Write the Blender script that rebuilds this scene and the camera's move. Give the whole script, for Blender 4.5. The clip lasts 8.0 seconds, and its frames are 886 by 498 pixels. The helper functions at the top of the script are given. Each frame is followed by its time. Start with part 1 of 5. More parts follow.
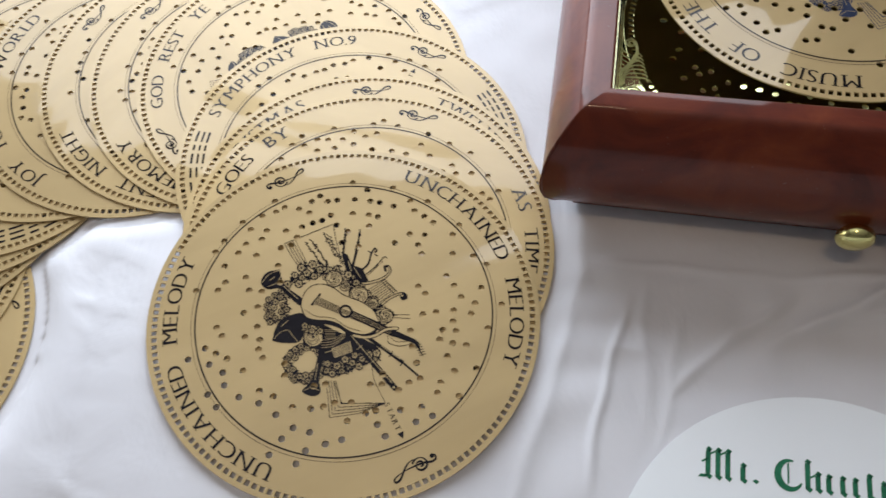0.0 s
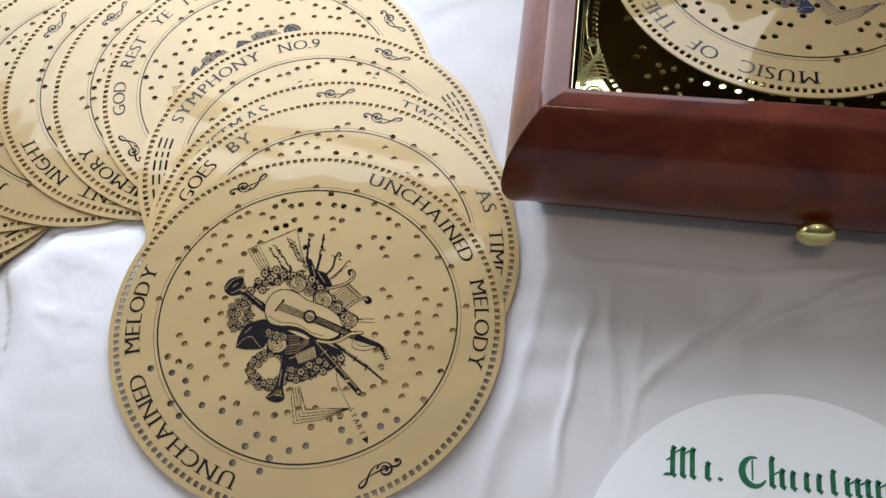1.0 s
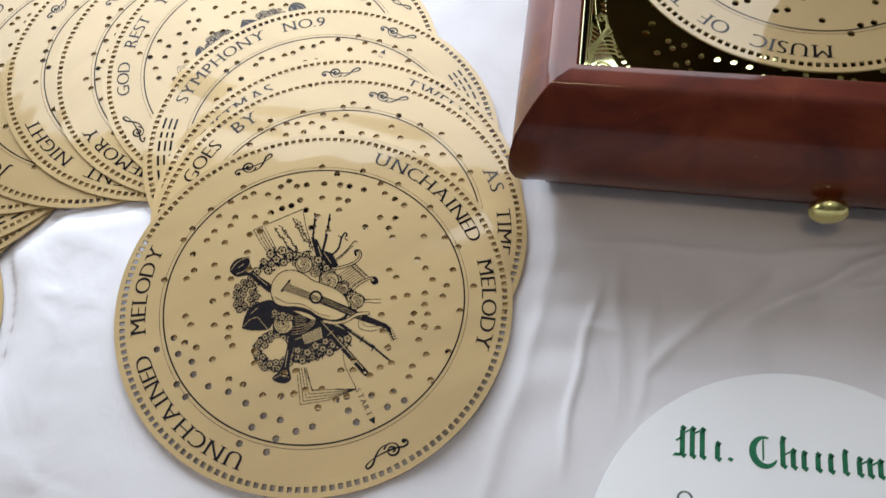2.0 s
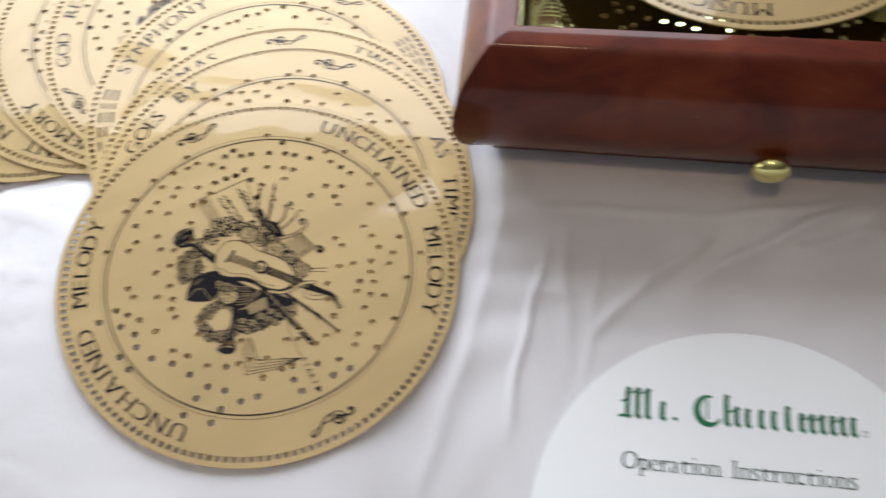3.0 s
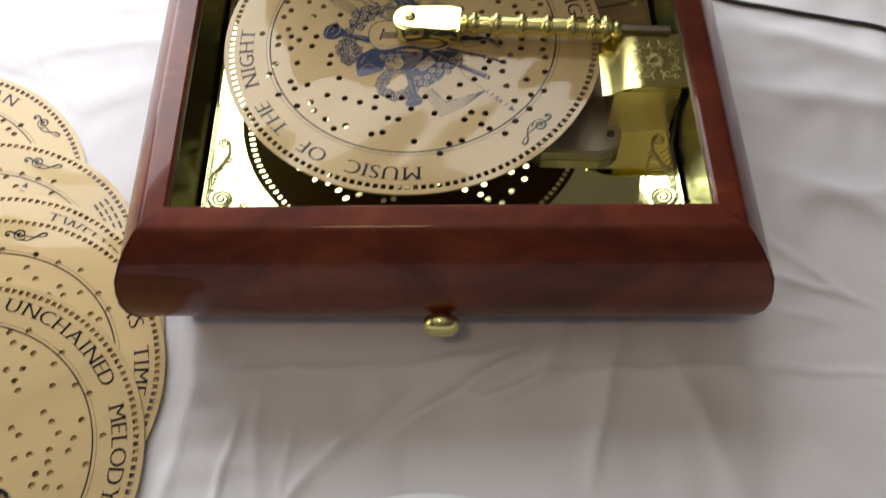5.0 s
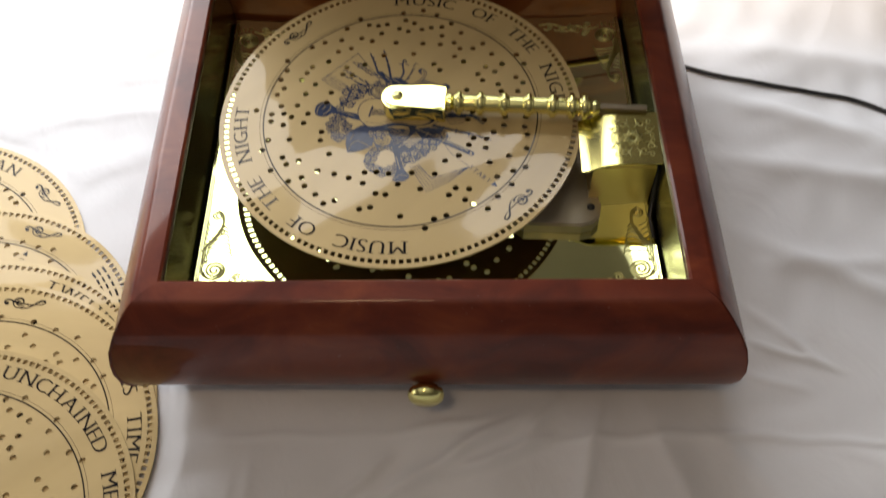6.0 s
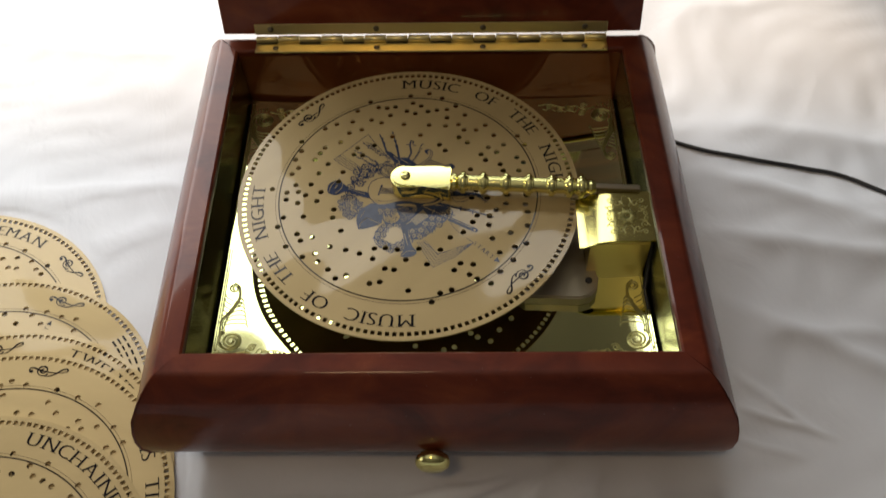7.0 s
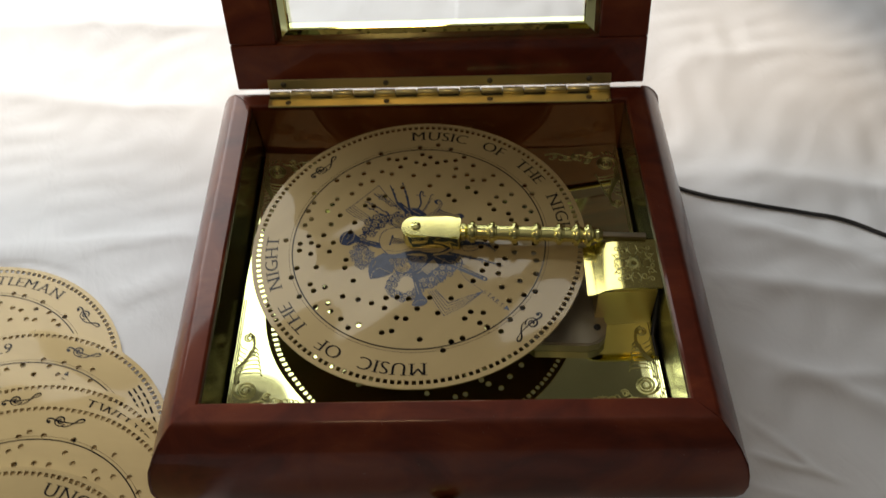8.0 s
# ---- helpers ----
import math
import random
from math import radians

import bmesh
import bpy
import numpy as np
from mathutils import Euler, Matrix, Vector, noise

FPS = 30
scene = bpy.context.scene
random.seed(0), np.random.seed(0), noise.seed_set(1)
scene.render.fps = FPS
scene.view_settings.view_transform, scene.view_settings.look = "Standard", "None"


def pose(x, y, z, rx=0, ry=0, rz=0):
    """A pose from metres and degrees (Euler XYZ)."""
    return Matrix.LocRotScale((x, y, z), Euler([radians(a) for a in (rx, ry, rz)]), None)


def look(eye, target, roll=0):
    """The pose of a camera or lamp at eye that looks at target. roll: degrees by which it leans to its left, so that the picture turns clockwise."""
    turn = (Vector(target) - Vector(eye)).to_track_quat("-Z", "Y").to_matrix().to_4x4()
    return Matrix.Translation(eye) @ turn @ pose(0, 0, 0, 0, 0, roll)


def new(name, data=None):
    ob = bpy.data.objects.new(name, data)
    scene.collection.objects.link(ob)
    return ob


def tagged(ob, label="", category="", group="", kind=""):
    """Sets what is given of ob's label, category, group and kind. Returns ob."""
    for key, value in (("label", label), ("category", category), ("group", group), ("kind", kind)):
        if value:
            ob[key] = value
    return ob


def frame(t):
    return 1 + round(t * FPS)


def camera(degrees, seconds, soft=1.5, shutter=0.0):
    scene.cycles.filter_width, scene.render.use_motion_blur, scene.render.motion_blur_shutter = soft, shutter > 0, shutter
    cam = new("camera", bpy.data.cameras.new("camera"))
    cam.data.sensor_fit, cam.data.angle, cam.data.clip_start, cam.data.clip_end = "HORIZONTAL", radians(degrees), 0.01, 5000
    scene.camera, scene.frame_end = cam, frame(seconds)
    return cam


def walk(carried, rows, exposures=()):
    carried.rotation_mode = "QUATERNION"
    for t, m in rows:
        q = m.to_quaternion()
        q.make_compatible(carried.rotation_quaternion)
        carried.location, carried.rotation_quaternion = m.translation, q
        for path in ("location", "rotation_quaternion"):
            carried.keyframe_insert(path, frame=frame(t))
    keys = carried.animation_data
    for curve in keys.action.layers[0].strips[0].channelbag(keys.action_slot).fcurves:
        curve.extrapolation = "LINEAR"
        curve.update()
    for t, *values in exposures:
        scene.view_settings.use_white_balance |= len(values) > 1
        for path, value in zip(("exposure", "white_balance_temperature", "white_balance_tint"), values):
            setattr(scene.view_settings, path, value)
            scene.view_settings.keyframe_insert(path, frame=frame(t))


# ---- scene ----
cam = camera(55.1, 8.0, shutter=0.8)
PATH = [
    (0, (-0.133, -0.239, 0.434), (-0.471, 0.649, -1.325), -11.5),
    (0.5, (-0.124, -0.234, 0.429), (-0.446, 0.65, -1.336), -11.3),
    (1, (-0.119, -0.234, 0.432), (-0.435, 0.657, -1.331), -11.4),
    (2.5, (-0.117, -0.234, 0.422), (-0.457, 0.592, -1.367), -14.3),
    (3, (-0.1, -0.236, 0.419), (-0.383, 0.582, -1.384), -12.3),
    (3.5, (-0.051, -0.214, 0.422), (-0.24, 0.627, -1.383), -8.7),
    (4, (-0.012, -0.196, 0.418), (-0.132, 0.666, -1.382), -6.5),
    (4.5, (0.006, -0.184, 0.426), (-0.07, 0.729, -1.352), -4.2),
    (6, (0.026, -0.17, 0.454), (-0.053, 0.877, -1.248), -3.8),
    (6.5, (0.025, -0.176, 0.473), (-0.06, 0.929, -1.193), -4.0),
    (7, (0.025, -0.174, 0.483), (-0.058, 0.974, -1.152), -3.7),
    (7.5, (0.024, -0.173, 0.487), (-0.062, 1.013, -1.122), -3.8),
    (8, (0.024, -0.176, 0.494), (-0.076, 1.049, -1.083), -4.7),
]
# the exposure and white balance drift along the way
EXPOSURES = [(0.0, -0.11, 6200, 13), (2.5, 0.01, 6350, 13), (3.5, 0.16, 6500, 15), (4.5, -0.13, 6800, 15), (6.0, -0.10, 6950, 13), (6.5, -0.42, 7050, 12), (7.0, -0.55, 7050, 11), (8.0, -0.88, 7100, 9)]
walk(cam, [(t, look(eye, target, roll)) for t, eye, target, roll in PATH], EXPOSURES)

# ---- world and light ----
world = bpy.data.worlds.new("sky")
scene.world = world
world.use_nodes = True
wn = world.node_tree.nodes
sky = wn.new("ShaderNodeTexSky")
sky.sky_type, sky.sun_disc = "NISHITA", False
SUN_HEIGHT, SUN_TURN = 61.0, 27  # degrees; it stands beyond the north window, turned to the west
sky.sun_elevation, sky.sun_rotation = radians(SUN_HEIGHT), radians(-SUN_TURN)
wn["Background"].inputs["Strength"].default_value = 0.07
world.node_tree.links.new(sky.outputs["Color"], wn["Background"].inputs["Color"])

WIN_Y, WIN_X0, WIN_X1, WIN_Z0, WIN_Z1 = 0.78, -1.20, 0.16, 0.06, 1.17
SIDE_X, SIDE_Y0, SIDE_Y1, SIDE_Z0, SIDE_Z1 = -1.75, -0.75, 0.25, 0.12, 0.80  # a second window, unseen, added in the west wall for side light


sun = bpy.data.lights.new("sun", "SUN")
sun.energy, sun.angle, sun.color = 3.0, radians(5.0), (1.0, 0.80, 0.60)
new("sun", sun).matrix_world = pose(0, 0, 0, 90 - SUN_HEIGHT, 0, 180 + SUN_TURN)


def window_light(where, width, height, watts, colour=(0.90, 0.955, 1.0)):
    lamp = bpy.data.lights.new("window_light", "AREA")
    lamp.shape, lamp.size, lamp.size_y = "RECTANGLE", width, height
    lamp.energy, lamp.color = watts, colour
    ob = new("window_light", lamp)
    ob.matrix_world = where


window_light(pose((WIN_X0 + WIN_X1) / 2, WIN_Y + 0.025, (WIN_Z0 + WIN_Z1) / 2, -90, 0, 0), WIN_X1 - WIN_X0, WIN_Z1 - WIN_Z0, 35)
# added side light from the west, for the creases and the front
window_light(pose(SIDE_X - 0.11, (SIDE_Y0 + SIDE_Y1) / 2, (SIDE_Z0 + SIDE_Z1) / 2, -90, 0, 90), SIDE_Y1 - SIDE_Y0, SIDE_Z1 - SIDE_Z0, 3.2, (1.0, 0.93, 0.85))

LAMP_X, LAMP_Y, LAMP_R, LONG, SHORT = -0.24, -0.50, 0.09, 1.9, 0.7  # the oval ceiling light
bulb = bpy.data.lights.new("ceiling_lamp", "AREA")
bulb.shape, bulb.size, bulb.size_y, bulb.energy, bulb.color = "ELLIPSE", 2 * LAMP_R * LONG, 2 * LAMP_R * SHORT, 3.8, (1.0, 0.70, 0.40)
new("ceiling_lamp", bulb).matrix_world = pose(LAMP_X, LAMP_Y, 1.700)

# ---- materials ----
def material(name):
    m = bpy.data.materials.new(name)
    m.use_nodes = True
    return m, m.node_tree.nodes, m.node_tree.links, m.node_tree.nodes["Principled BSDF"]


def set_in(node, **values):
    for key, value in values.items():
        node.inputs[key.replace("_", " ")].default_value = value


def ramp(nodes, links, source, stops):
    r = nodes.new("ShaderNodeValToRGB")
    e = r.color_ramp.elements
    e[0].position, e[0].color = stops[0][0], (*stops[0][1], 1)
    e[1].position, e[1].color = stops[-1][0], (*stops[-1][1], 1)
    for p, c in stops[1:-1]:
        k = e.new(p)
        k.color = (*c, 1)
    links.new(source, r.inputs["Fac"])
    return r.outputs["Color"]


def noise_tex(nodes, links, scale, detail=4.0, stretch=(1, 1, 1), rough=0.55, distortion=0.0):
    co, mp, n = nodes.new("ShaderNodeTexCoord"), nodes.new("ShaderNodeMapping"), nodes.new("ShaderNodeTexNoise")
    mp.inputs["Scale"].default_value = stretch
    n.inputs["Scale"].default_value, n.inputs["Detail"].default_value = scale, detail
    n.inputs["Roughness"].default_value, n.inputs["Distortion"].default_value = rough, distortion
    links.new(co.outputs["Object"], mp.inputs["Vector"])
    links.new(mp.outputs["Vector"], n.inputs["Vector"])
    return n.outputs["Fac"]


def bump(nodes, links, bsdf, height, strength, distance):
    b = nodes.new("ShaderNodeBump")
    b.inputs["Strength"].default_value, b.inputs["Distance"].default_value = strength, distance
    links.new(height, b.inputs["Height"])
    links.new(b.outputs["Normal"], bsdf.inputs["Normal"])


def wood_material():
    m, n, l, p = material("mahogany_lacquer")
    fig = noise_tex(n, l, 20, 5, (1, 1.3, 1.3), 0.55, 1.0)
    fine = noise_tex(n, l, 60, 3, (1, 12, 12), 0.6)
    mix = n.new("ShaderNodeMath")
    mix.operation = "MULTIPLY_ADD"
    l.new(fine, mix.inputs[0])
    mix.inputs[1].default_value = 0.05
    cloud = n.new("ShaderNodeMath")
    cloud.operation = "MULTIPLY_ADD"
    l.new(noise_tex(n, l, 9, 3, (1, 1.4, 1.4), 0.5, 0.8), cloud.inputs[0])
    cloud.inputs[1].default_value = 0.5
    l.new(fig, cloud.inputs[2])
    shift = n.new("ShaderNodeMath")
    shift.operation = "SUBTRACT"
    l.new(cloud.outputs[0], shift.inputs[0])
    shift.inputs[1].default_value = 0.22
    l.new(shift.outputs[0], mix.inputs[2])
    col = ramp(n, l, mix.outputs[0], [(0.34, (0.070, 0.0130, 0.0070)), (0.50, (0.113, 0.0215, 0.0100)), (0.66, (0.156, 0.0340, 0.0132)), (0.82, (0.215, 0.0560, 0.0200))])
    dust = ramp(n, l, noise_tex(n, l, 700, 2), [(0.745, (0.0, 0.0, 0.0)), (0.79, (0.5, 0.5, 0.5))])
    speck = n.new("ShaderNodeMix")
    speck.data_type = "RGBA"
    l.new(dust, speck.inputs[0])
    l.new(col, speck.inputs[6])
    speck.inputs[7].default_value = (0.42, 0.36, 0.32, 1)
    l.new(speck.outputs[2], p.inputs["Base Color"])
    set_in(p, Roughness=0.42, Coat_Weight=0.5, Coat_Roughness=0.05, Coat_IOR=1.45)
    p.inputs["Specular IOR Level"].default_value = 0.1
    bump(n, l, p, noise_tex(n, l, 25, 3), 0.04, 0.002)
    return m


def brass_material(name, colour, rough, marks=0.05):
    m, n, l, p = material(name)
    set_in(p, Metallic=1.0)
    l.new(ramp(n, l, noise_tex(n, l, 14, 5), [(0.3, tuple(c * 0.86 for c in colour)), (0.7, colour)]), p.inputs["Base Color"])
    r = n.new("ShaderNodeMapRange")
    l.new(noise_tex(n, l, 40, 6), r.inputs["Value"])
    r.inputs["To Min"].default_value, r.inputs["To Max"].default_value = rough * 0.6, rough * 1.7
    l.new(r.outputs["Result"], p.inputs["Roughness"])
    bump(n, l, p, noise_tex(n, l, 30, 2), marks, 0.001)
    return m


def disc_material():
    m, n, l, p = material("gold_lacquered_disc")
    info = n.new("ShaderNodeObjectInfo")
    tone = ramp(n, l, noise_tex(n, l, 6, 4, (1, 5, 1), 0.5), [(0.3, (0.378, 0.279, 0.131)), (0.7, (0.455, 0.339, 0.161))])
    hue = n.new("ShaderNodeHueSaturation")
    v = n.new("ShaderNodeMapRange")
    l.new(info.outputs["Random"], v.inputs["Value"])
    v.inputs["To Min"].default_value, v.inputs["To Max"].default_value = 0.92, 1.08
    l.new(v.outputs["Result"], hue.inputs["Value"])
    l.new(tone, hue.inputs["Color"])
    l.new(hue.outputs["Color"], p.inputs["Base Color"])
    set_in(p, Metallic=0.12, Roughness=0.42, Coat_Weight=0.5, Coat_Roughness=0.04, Coat_IOR=1.5)
    p.inputs["Specular IOR Level"].default_value = 0.15
    wave = n.new("ShaderNodeBump")
    set_in(wave, Strength=1.0, Distance=0.0058)
    l.new(noise_tex(n, l, 17, 1, (0.35, 1, 1), 0.4), wave.inputs["Height"])
    l.new(wave.outputs["Normal"], p.inputs["Coat Normal"])
    bump(n, l, p, noise_tex(n, l, 500, 2, (1, 0.2, 1)), 0.03, 0.0005)
    return m


def plain_material(name, colour, rough=0.5, metal=0.0, vary=0.12, scale=40, bump_s=0.0):
    m, n, l, p = material(name)
    l.new(ramp(n, l, noise_tex(n, l, scale, 5), [(0.3, tuple(c * (1 - vary) for c in colour)), (0.7, tuple(min(1, c * (1 + vary)) for c in colour))]), p.inputs["Base Color"])
    set_in(p, Roughness=rough, Metallic=metal)
    if name.endswith("ink"):
        p.inputs["Specular IOR Level"].default_value = 0.03
        if name.startswith("bl"):  # the disc's clear lacquer lies over its print
            set_in(p, Coat_Weight=0.35, Coat_Roughness=0.05, Coat_IOR=1.5)
    if bump_s:
        bump(n, l, p, noise_tex(n, l, scale * 4, 4), bump_s, 0.001)
    return m


def cloth_material():
    m, n, l, p = material("white_cotton_cloth")
    l.new(ramp(n, l, noise_tex(n, l, 7, 6), [(0.3, (0.60, 0.61, 0.64)), (0.7, (0.675, 0.685, 0.71))]), p.inputs["Base Color"])
    set_in(p, Roughness=0.75, Sheen_Weight=0.1)
    p.inputs["Specular IOR Level"].default_value = 0.25
    co, w1, w2, add = n.new("ShaderNodeTexCoord"), n.new("ShaderNodeTexWave"), n.new("ShaderNodeTexWave"), n.new("ShaderNodeMath")
    w1.bands_direction, w2.bands_direction = "X", "Y"
    for w in (w1, w2):
        w.inputs["Scale"].default_value, w.inputs["Distortion"].default_value = 320, 1.5
        l.new(co.outputs["Object"], w.inputs["Vector"])
    l.new(w1.outputs["Fac"], add.inputs[0])
    l.new(w2.outputs["Fac"], add.inputs[1])
    b1 = n.new("ShaderNodeBump")
    set_in(b1, Strength=0.05, Distance=0.0002)
    l.new(add.outputs[0], b1.inputs["Height"])
    b2 = n.new("ShaderNodeBump")
    set_in(b2, Strength=0.4, Distance=0.004)
    l.new(noise_tex(n, l, 26, 4, (1, 0.6, 1), 0.5, 0.6), b2.inputs["Height"])
    l.new(b1.outputs["Normal"], b2.inputs["Normal"])
    l.new(b2.outputs["Normal"], p.inputs["Normal"])
    return m


def glass_material():
    """Thin glass, its tint put in to shade the disc below: it lets most light straight through and mirrors a little."""
    m, n, l, p = material("dimming_glass")
    clear, gloss, fres, mix = n.new("ShaderNodeBsdfTransparent"), n.new("ShaderNodeBsdfGlossy"), n.new("ShaderNodeFresnel"), n.new("ShaderNodeMixShader")
    clear.inputs["Color"].default_value = (0.87, 0.89, 0.90, 1)
    gloss.inputs["Roughness"].default_value = 0.01
    fres.inputs["IOR"].default_value = 1.45
    l.new(fres.outputs["Fac"], mix.inputs["Fac"])
    l.new(clear.outputs["BSDF"], mix.inputs[1])
    l.new(gloss.outputs["BSDF"], mix.inputs[2])
    l.new(mix.outputs["Shader"], n["Material Output"].inputs["Surface"])
    n.remove(p)
    return m


WOOD = wood_material()
LACQUER = plain_material("polished_dark_lacquer", (0.28, 0.080, 0.026), 0.05, 0.4, vary=0.2, scale=18)
LACQUER.node_tree.nodes["Principled BSDF"].inputs["Coat Weight"].default_value = 1.0
LACQUER.node_tree.nodes["Principled BSDF"].inputs["Coat IOR"].default_value = 1.5
LACQUER.node_tree.nodes["Principled BSDF"].inputs["Coat Roughness"].default_value = 0.04
MIRROR = brass_material("polished_brass_sheet", (0.78, 0.80, 0.40), 0.03, 0.012)
BRASS = brass_material("polished_brass", (0.89, 0.84, 0.35), 0.08, 0.012)
SOFT_BRASS = brass_material("worn_polished_brass", (0.64, 0.57, 0.21), 0.12, 0.05)
CHASED = brass_material("chased_brass_line", (0.42, 0.39, 0.16), 0.28, 0.05)
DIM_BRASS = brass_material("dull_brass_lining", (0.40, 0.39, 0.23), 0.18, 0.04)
OLD_BRASS = brass_material("satin_brass", (0.86, 0.71, 0.33), 0.28, 0.03)
STEEL = brass_material("grey_cast_metal", (0.20, 0.165, 0.115), 0.35, 0.15)
ZINC = brass_material("pale_cast_metal", (0.40, 0.35, 0.27), 0.42, 0.12)
GOLD = disc_material()
# dark brown that puts the shade under a disc into its colour
UNDER_SHADE = plain_material("shaded_disc_underside", (0.10, 0.042, 0.028), 0.45, vary=0.2, scale=30)
INK = plain_material("black_printing_ink", (0.009, 0.008, 0.010), 0.8, vary=0.3, scale=200)
BLUE_INK = plain_material("blue_black_printing_ink", (0.036, 0.047, 0.085), 0.6, vary=0.3, scale=200)
GREEN_INK = plain_material("green_printing_ink", (0.03, 0.16, 0.085), 0.5, vary=0.2, scale=200)
GREY_INK = plain_material("grey_green_printing_ink", (0.12, 0.17, 0.155), 0.5, vary=0.2, scale=200)
CARD = plain_material("glossy_white_card", (0.80, 0.85, 0.875), 0.25, vary=0.015, scale=12)
CLOTH = cloth_material()
GLASS = glass_material()
BLACK = plain_material("black_rubber", (0.012, 0.012, 0.014), 0.45, vary=0.3, scale=80, bump_s=0.05)
# near-black colour that imitates the shade in narrow gaps
GAP_SHADE = plain_material("black_gap_shade", (0.006, 0.005, 0.005), 0.9, vary=0.3, scale=80)
WALL = plain_material("cream_wall_paint", (0.30, 0.28, 0.26), 0.8, vary=0.06, scale=3, bump_s=0.05)
CEILING = plain_material("white_ceiling_paint", (0.72, 0.695, 0.66), 0.85, vary=0.03, scale=3, bump_s=0.05)
FRAME = plain_material("white_window_paint", (0.72, 0.66, 0.56), 0.4, vary=0.05, scale=8)
FLOOR = plain_material("brown_floor", (0.16, 0.10, 0.06), 0.4, vary=0.3, scale=5)


# ---- mesh tools ----
def mesh_ob(name, verts, faces, mat, parent=None, label="", smooth=False):
    me = bpy.data.meshes.new(name)
    me.from_pydata([tuple(v) for v in verts], [], [tuple(f) for f in faces])
    me.materials.append(mat)
    if smooth:
        me.polygons.foreach_set("use_smooth", [True] * len(me.polygons))
    me.update()
    ob = new(name, me)
    ob.parent = parent
    if label:
        ob["label"] = label
    return ob


def part(name, bm, mat, parent=None, label="", smooth=False):
    me = bpy.data.meshes.new(name)
    bmesh.ops.recalc_face_normals(bm, faces=bm.faces[:])
    bm.to_mesh(me)
    bm.free()
    me.materials.append(mat)
    if smooth:
        me.polygons.foreach_set("use_smooth", [True] * len(me.polygons))
    ob = new(name, me)
    ob.parent = parent
    if label:
        ob["label"] = label
    return ob


def box_bm(x0, x1, y0, y1, z0, z1, bevel=0.0, segments=2, bm=None):
    bm = bm or bmesh.new()
    vs = [bm.verts.new((x, y, z)) for x in (x0, x1) for y in (y0, y1) for z in (z0, z1)]
    fs = [bm.faces.new([vs[i] for i in f]) for f in ((0, 1, 3, 2), (4, 6, 7, 5), (0, 4, 5, 1), (2, 3, 7, 6), (0, 2, 6, 4), (1, 5, 7, 3))]
    if bevel:
        es = list({e for f in fs for e in f.edges})
        bmesh.ops.bevel(bm, geom=es, offset=bevel, segments=segments, affect="EDGES", profile=0.5)
    return bm


def lathe_bm(profile, steps=24, m=Matrix(), bm=None):
    """Turn (radius, along) pairs about the local z axis."""
    bm = bm or bmesh.new()
    rings = []
    for r, z in profile:
        if r < 1e-6:
            rings.append([bm.verts.new(m @ Vector((0, 0, z)))])
        else:
            rings.append([bm.verts.new(m @ Vector((r * math.cos(2 * math.pi * k / steps), r * math.sin(2 * math.pi * k / steps), z))) for k in range(steps)])
    for a, b in zip(rings, rings[1:]):
        for k in range(steps):
            j = (k + 1) % steps
            q = [a[k % len(a)], a[j % len(a)], b[j % len(b)], b[k % len(b)]]
            q = list(dict.fromkeys(q))
            if len(q) > 2:
                bm.faces.new(q)
    return bm


def outline_bm(points, z0, z1, bevel=0.0, bm=None):
    """A flat plate of that outline, from z0 to z1."""
    bm = bm or bmesh.new()
    lo = [bm.verts.new((x, y, z0)) for x, y in points]
    hi = [bm.verts.new((x, y, z1)) for x, y in points]
    n = len(points)
    bm.faces.new(list(reversed(lo)))
    top = bm.faces.new(hi)
    for k in range(n):
        j = (k + 1) % n
        bm.faces.new((lo[k], lo[j], hi[j], hi[k]))
    if bevel:
        bmesh.ops.bevel(bm, geom=list(top.edges), offset=bevel, segments=2, affect="EDGES")
    return bm


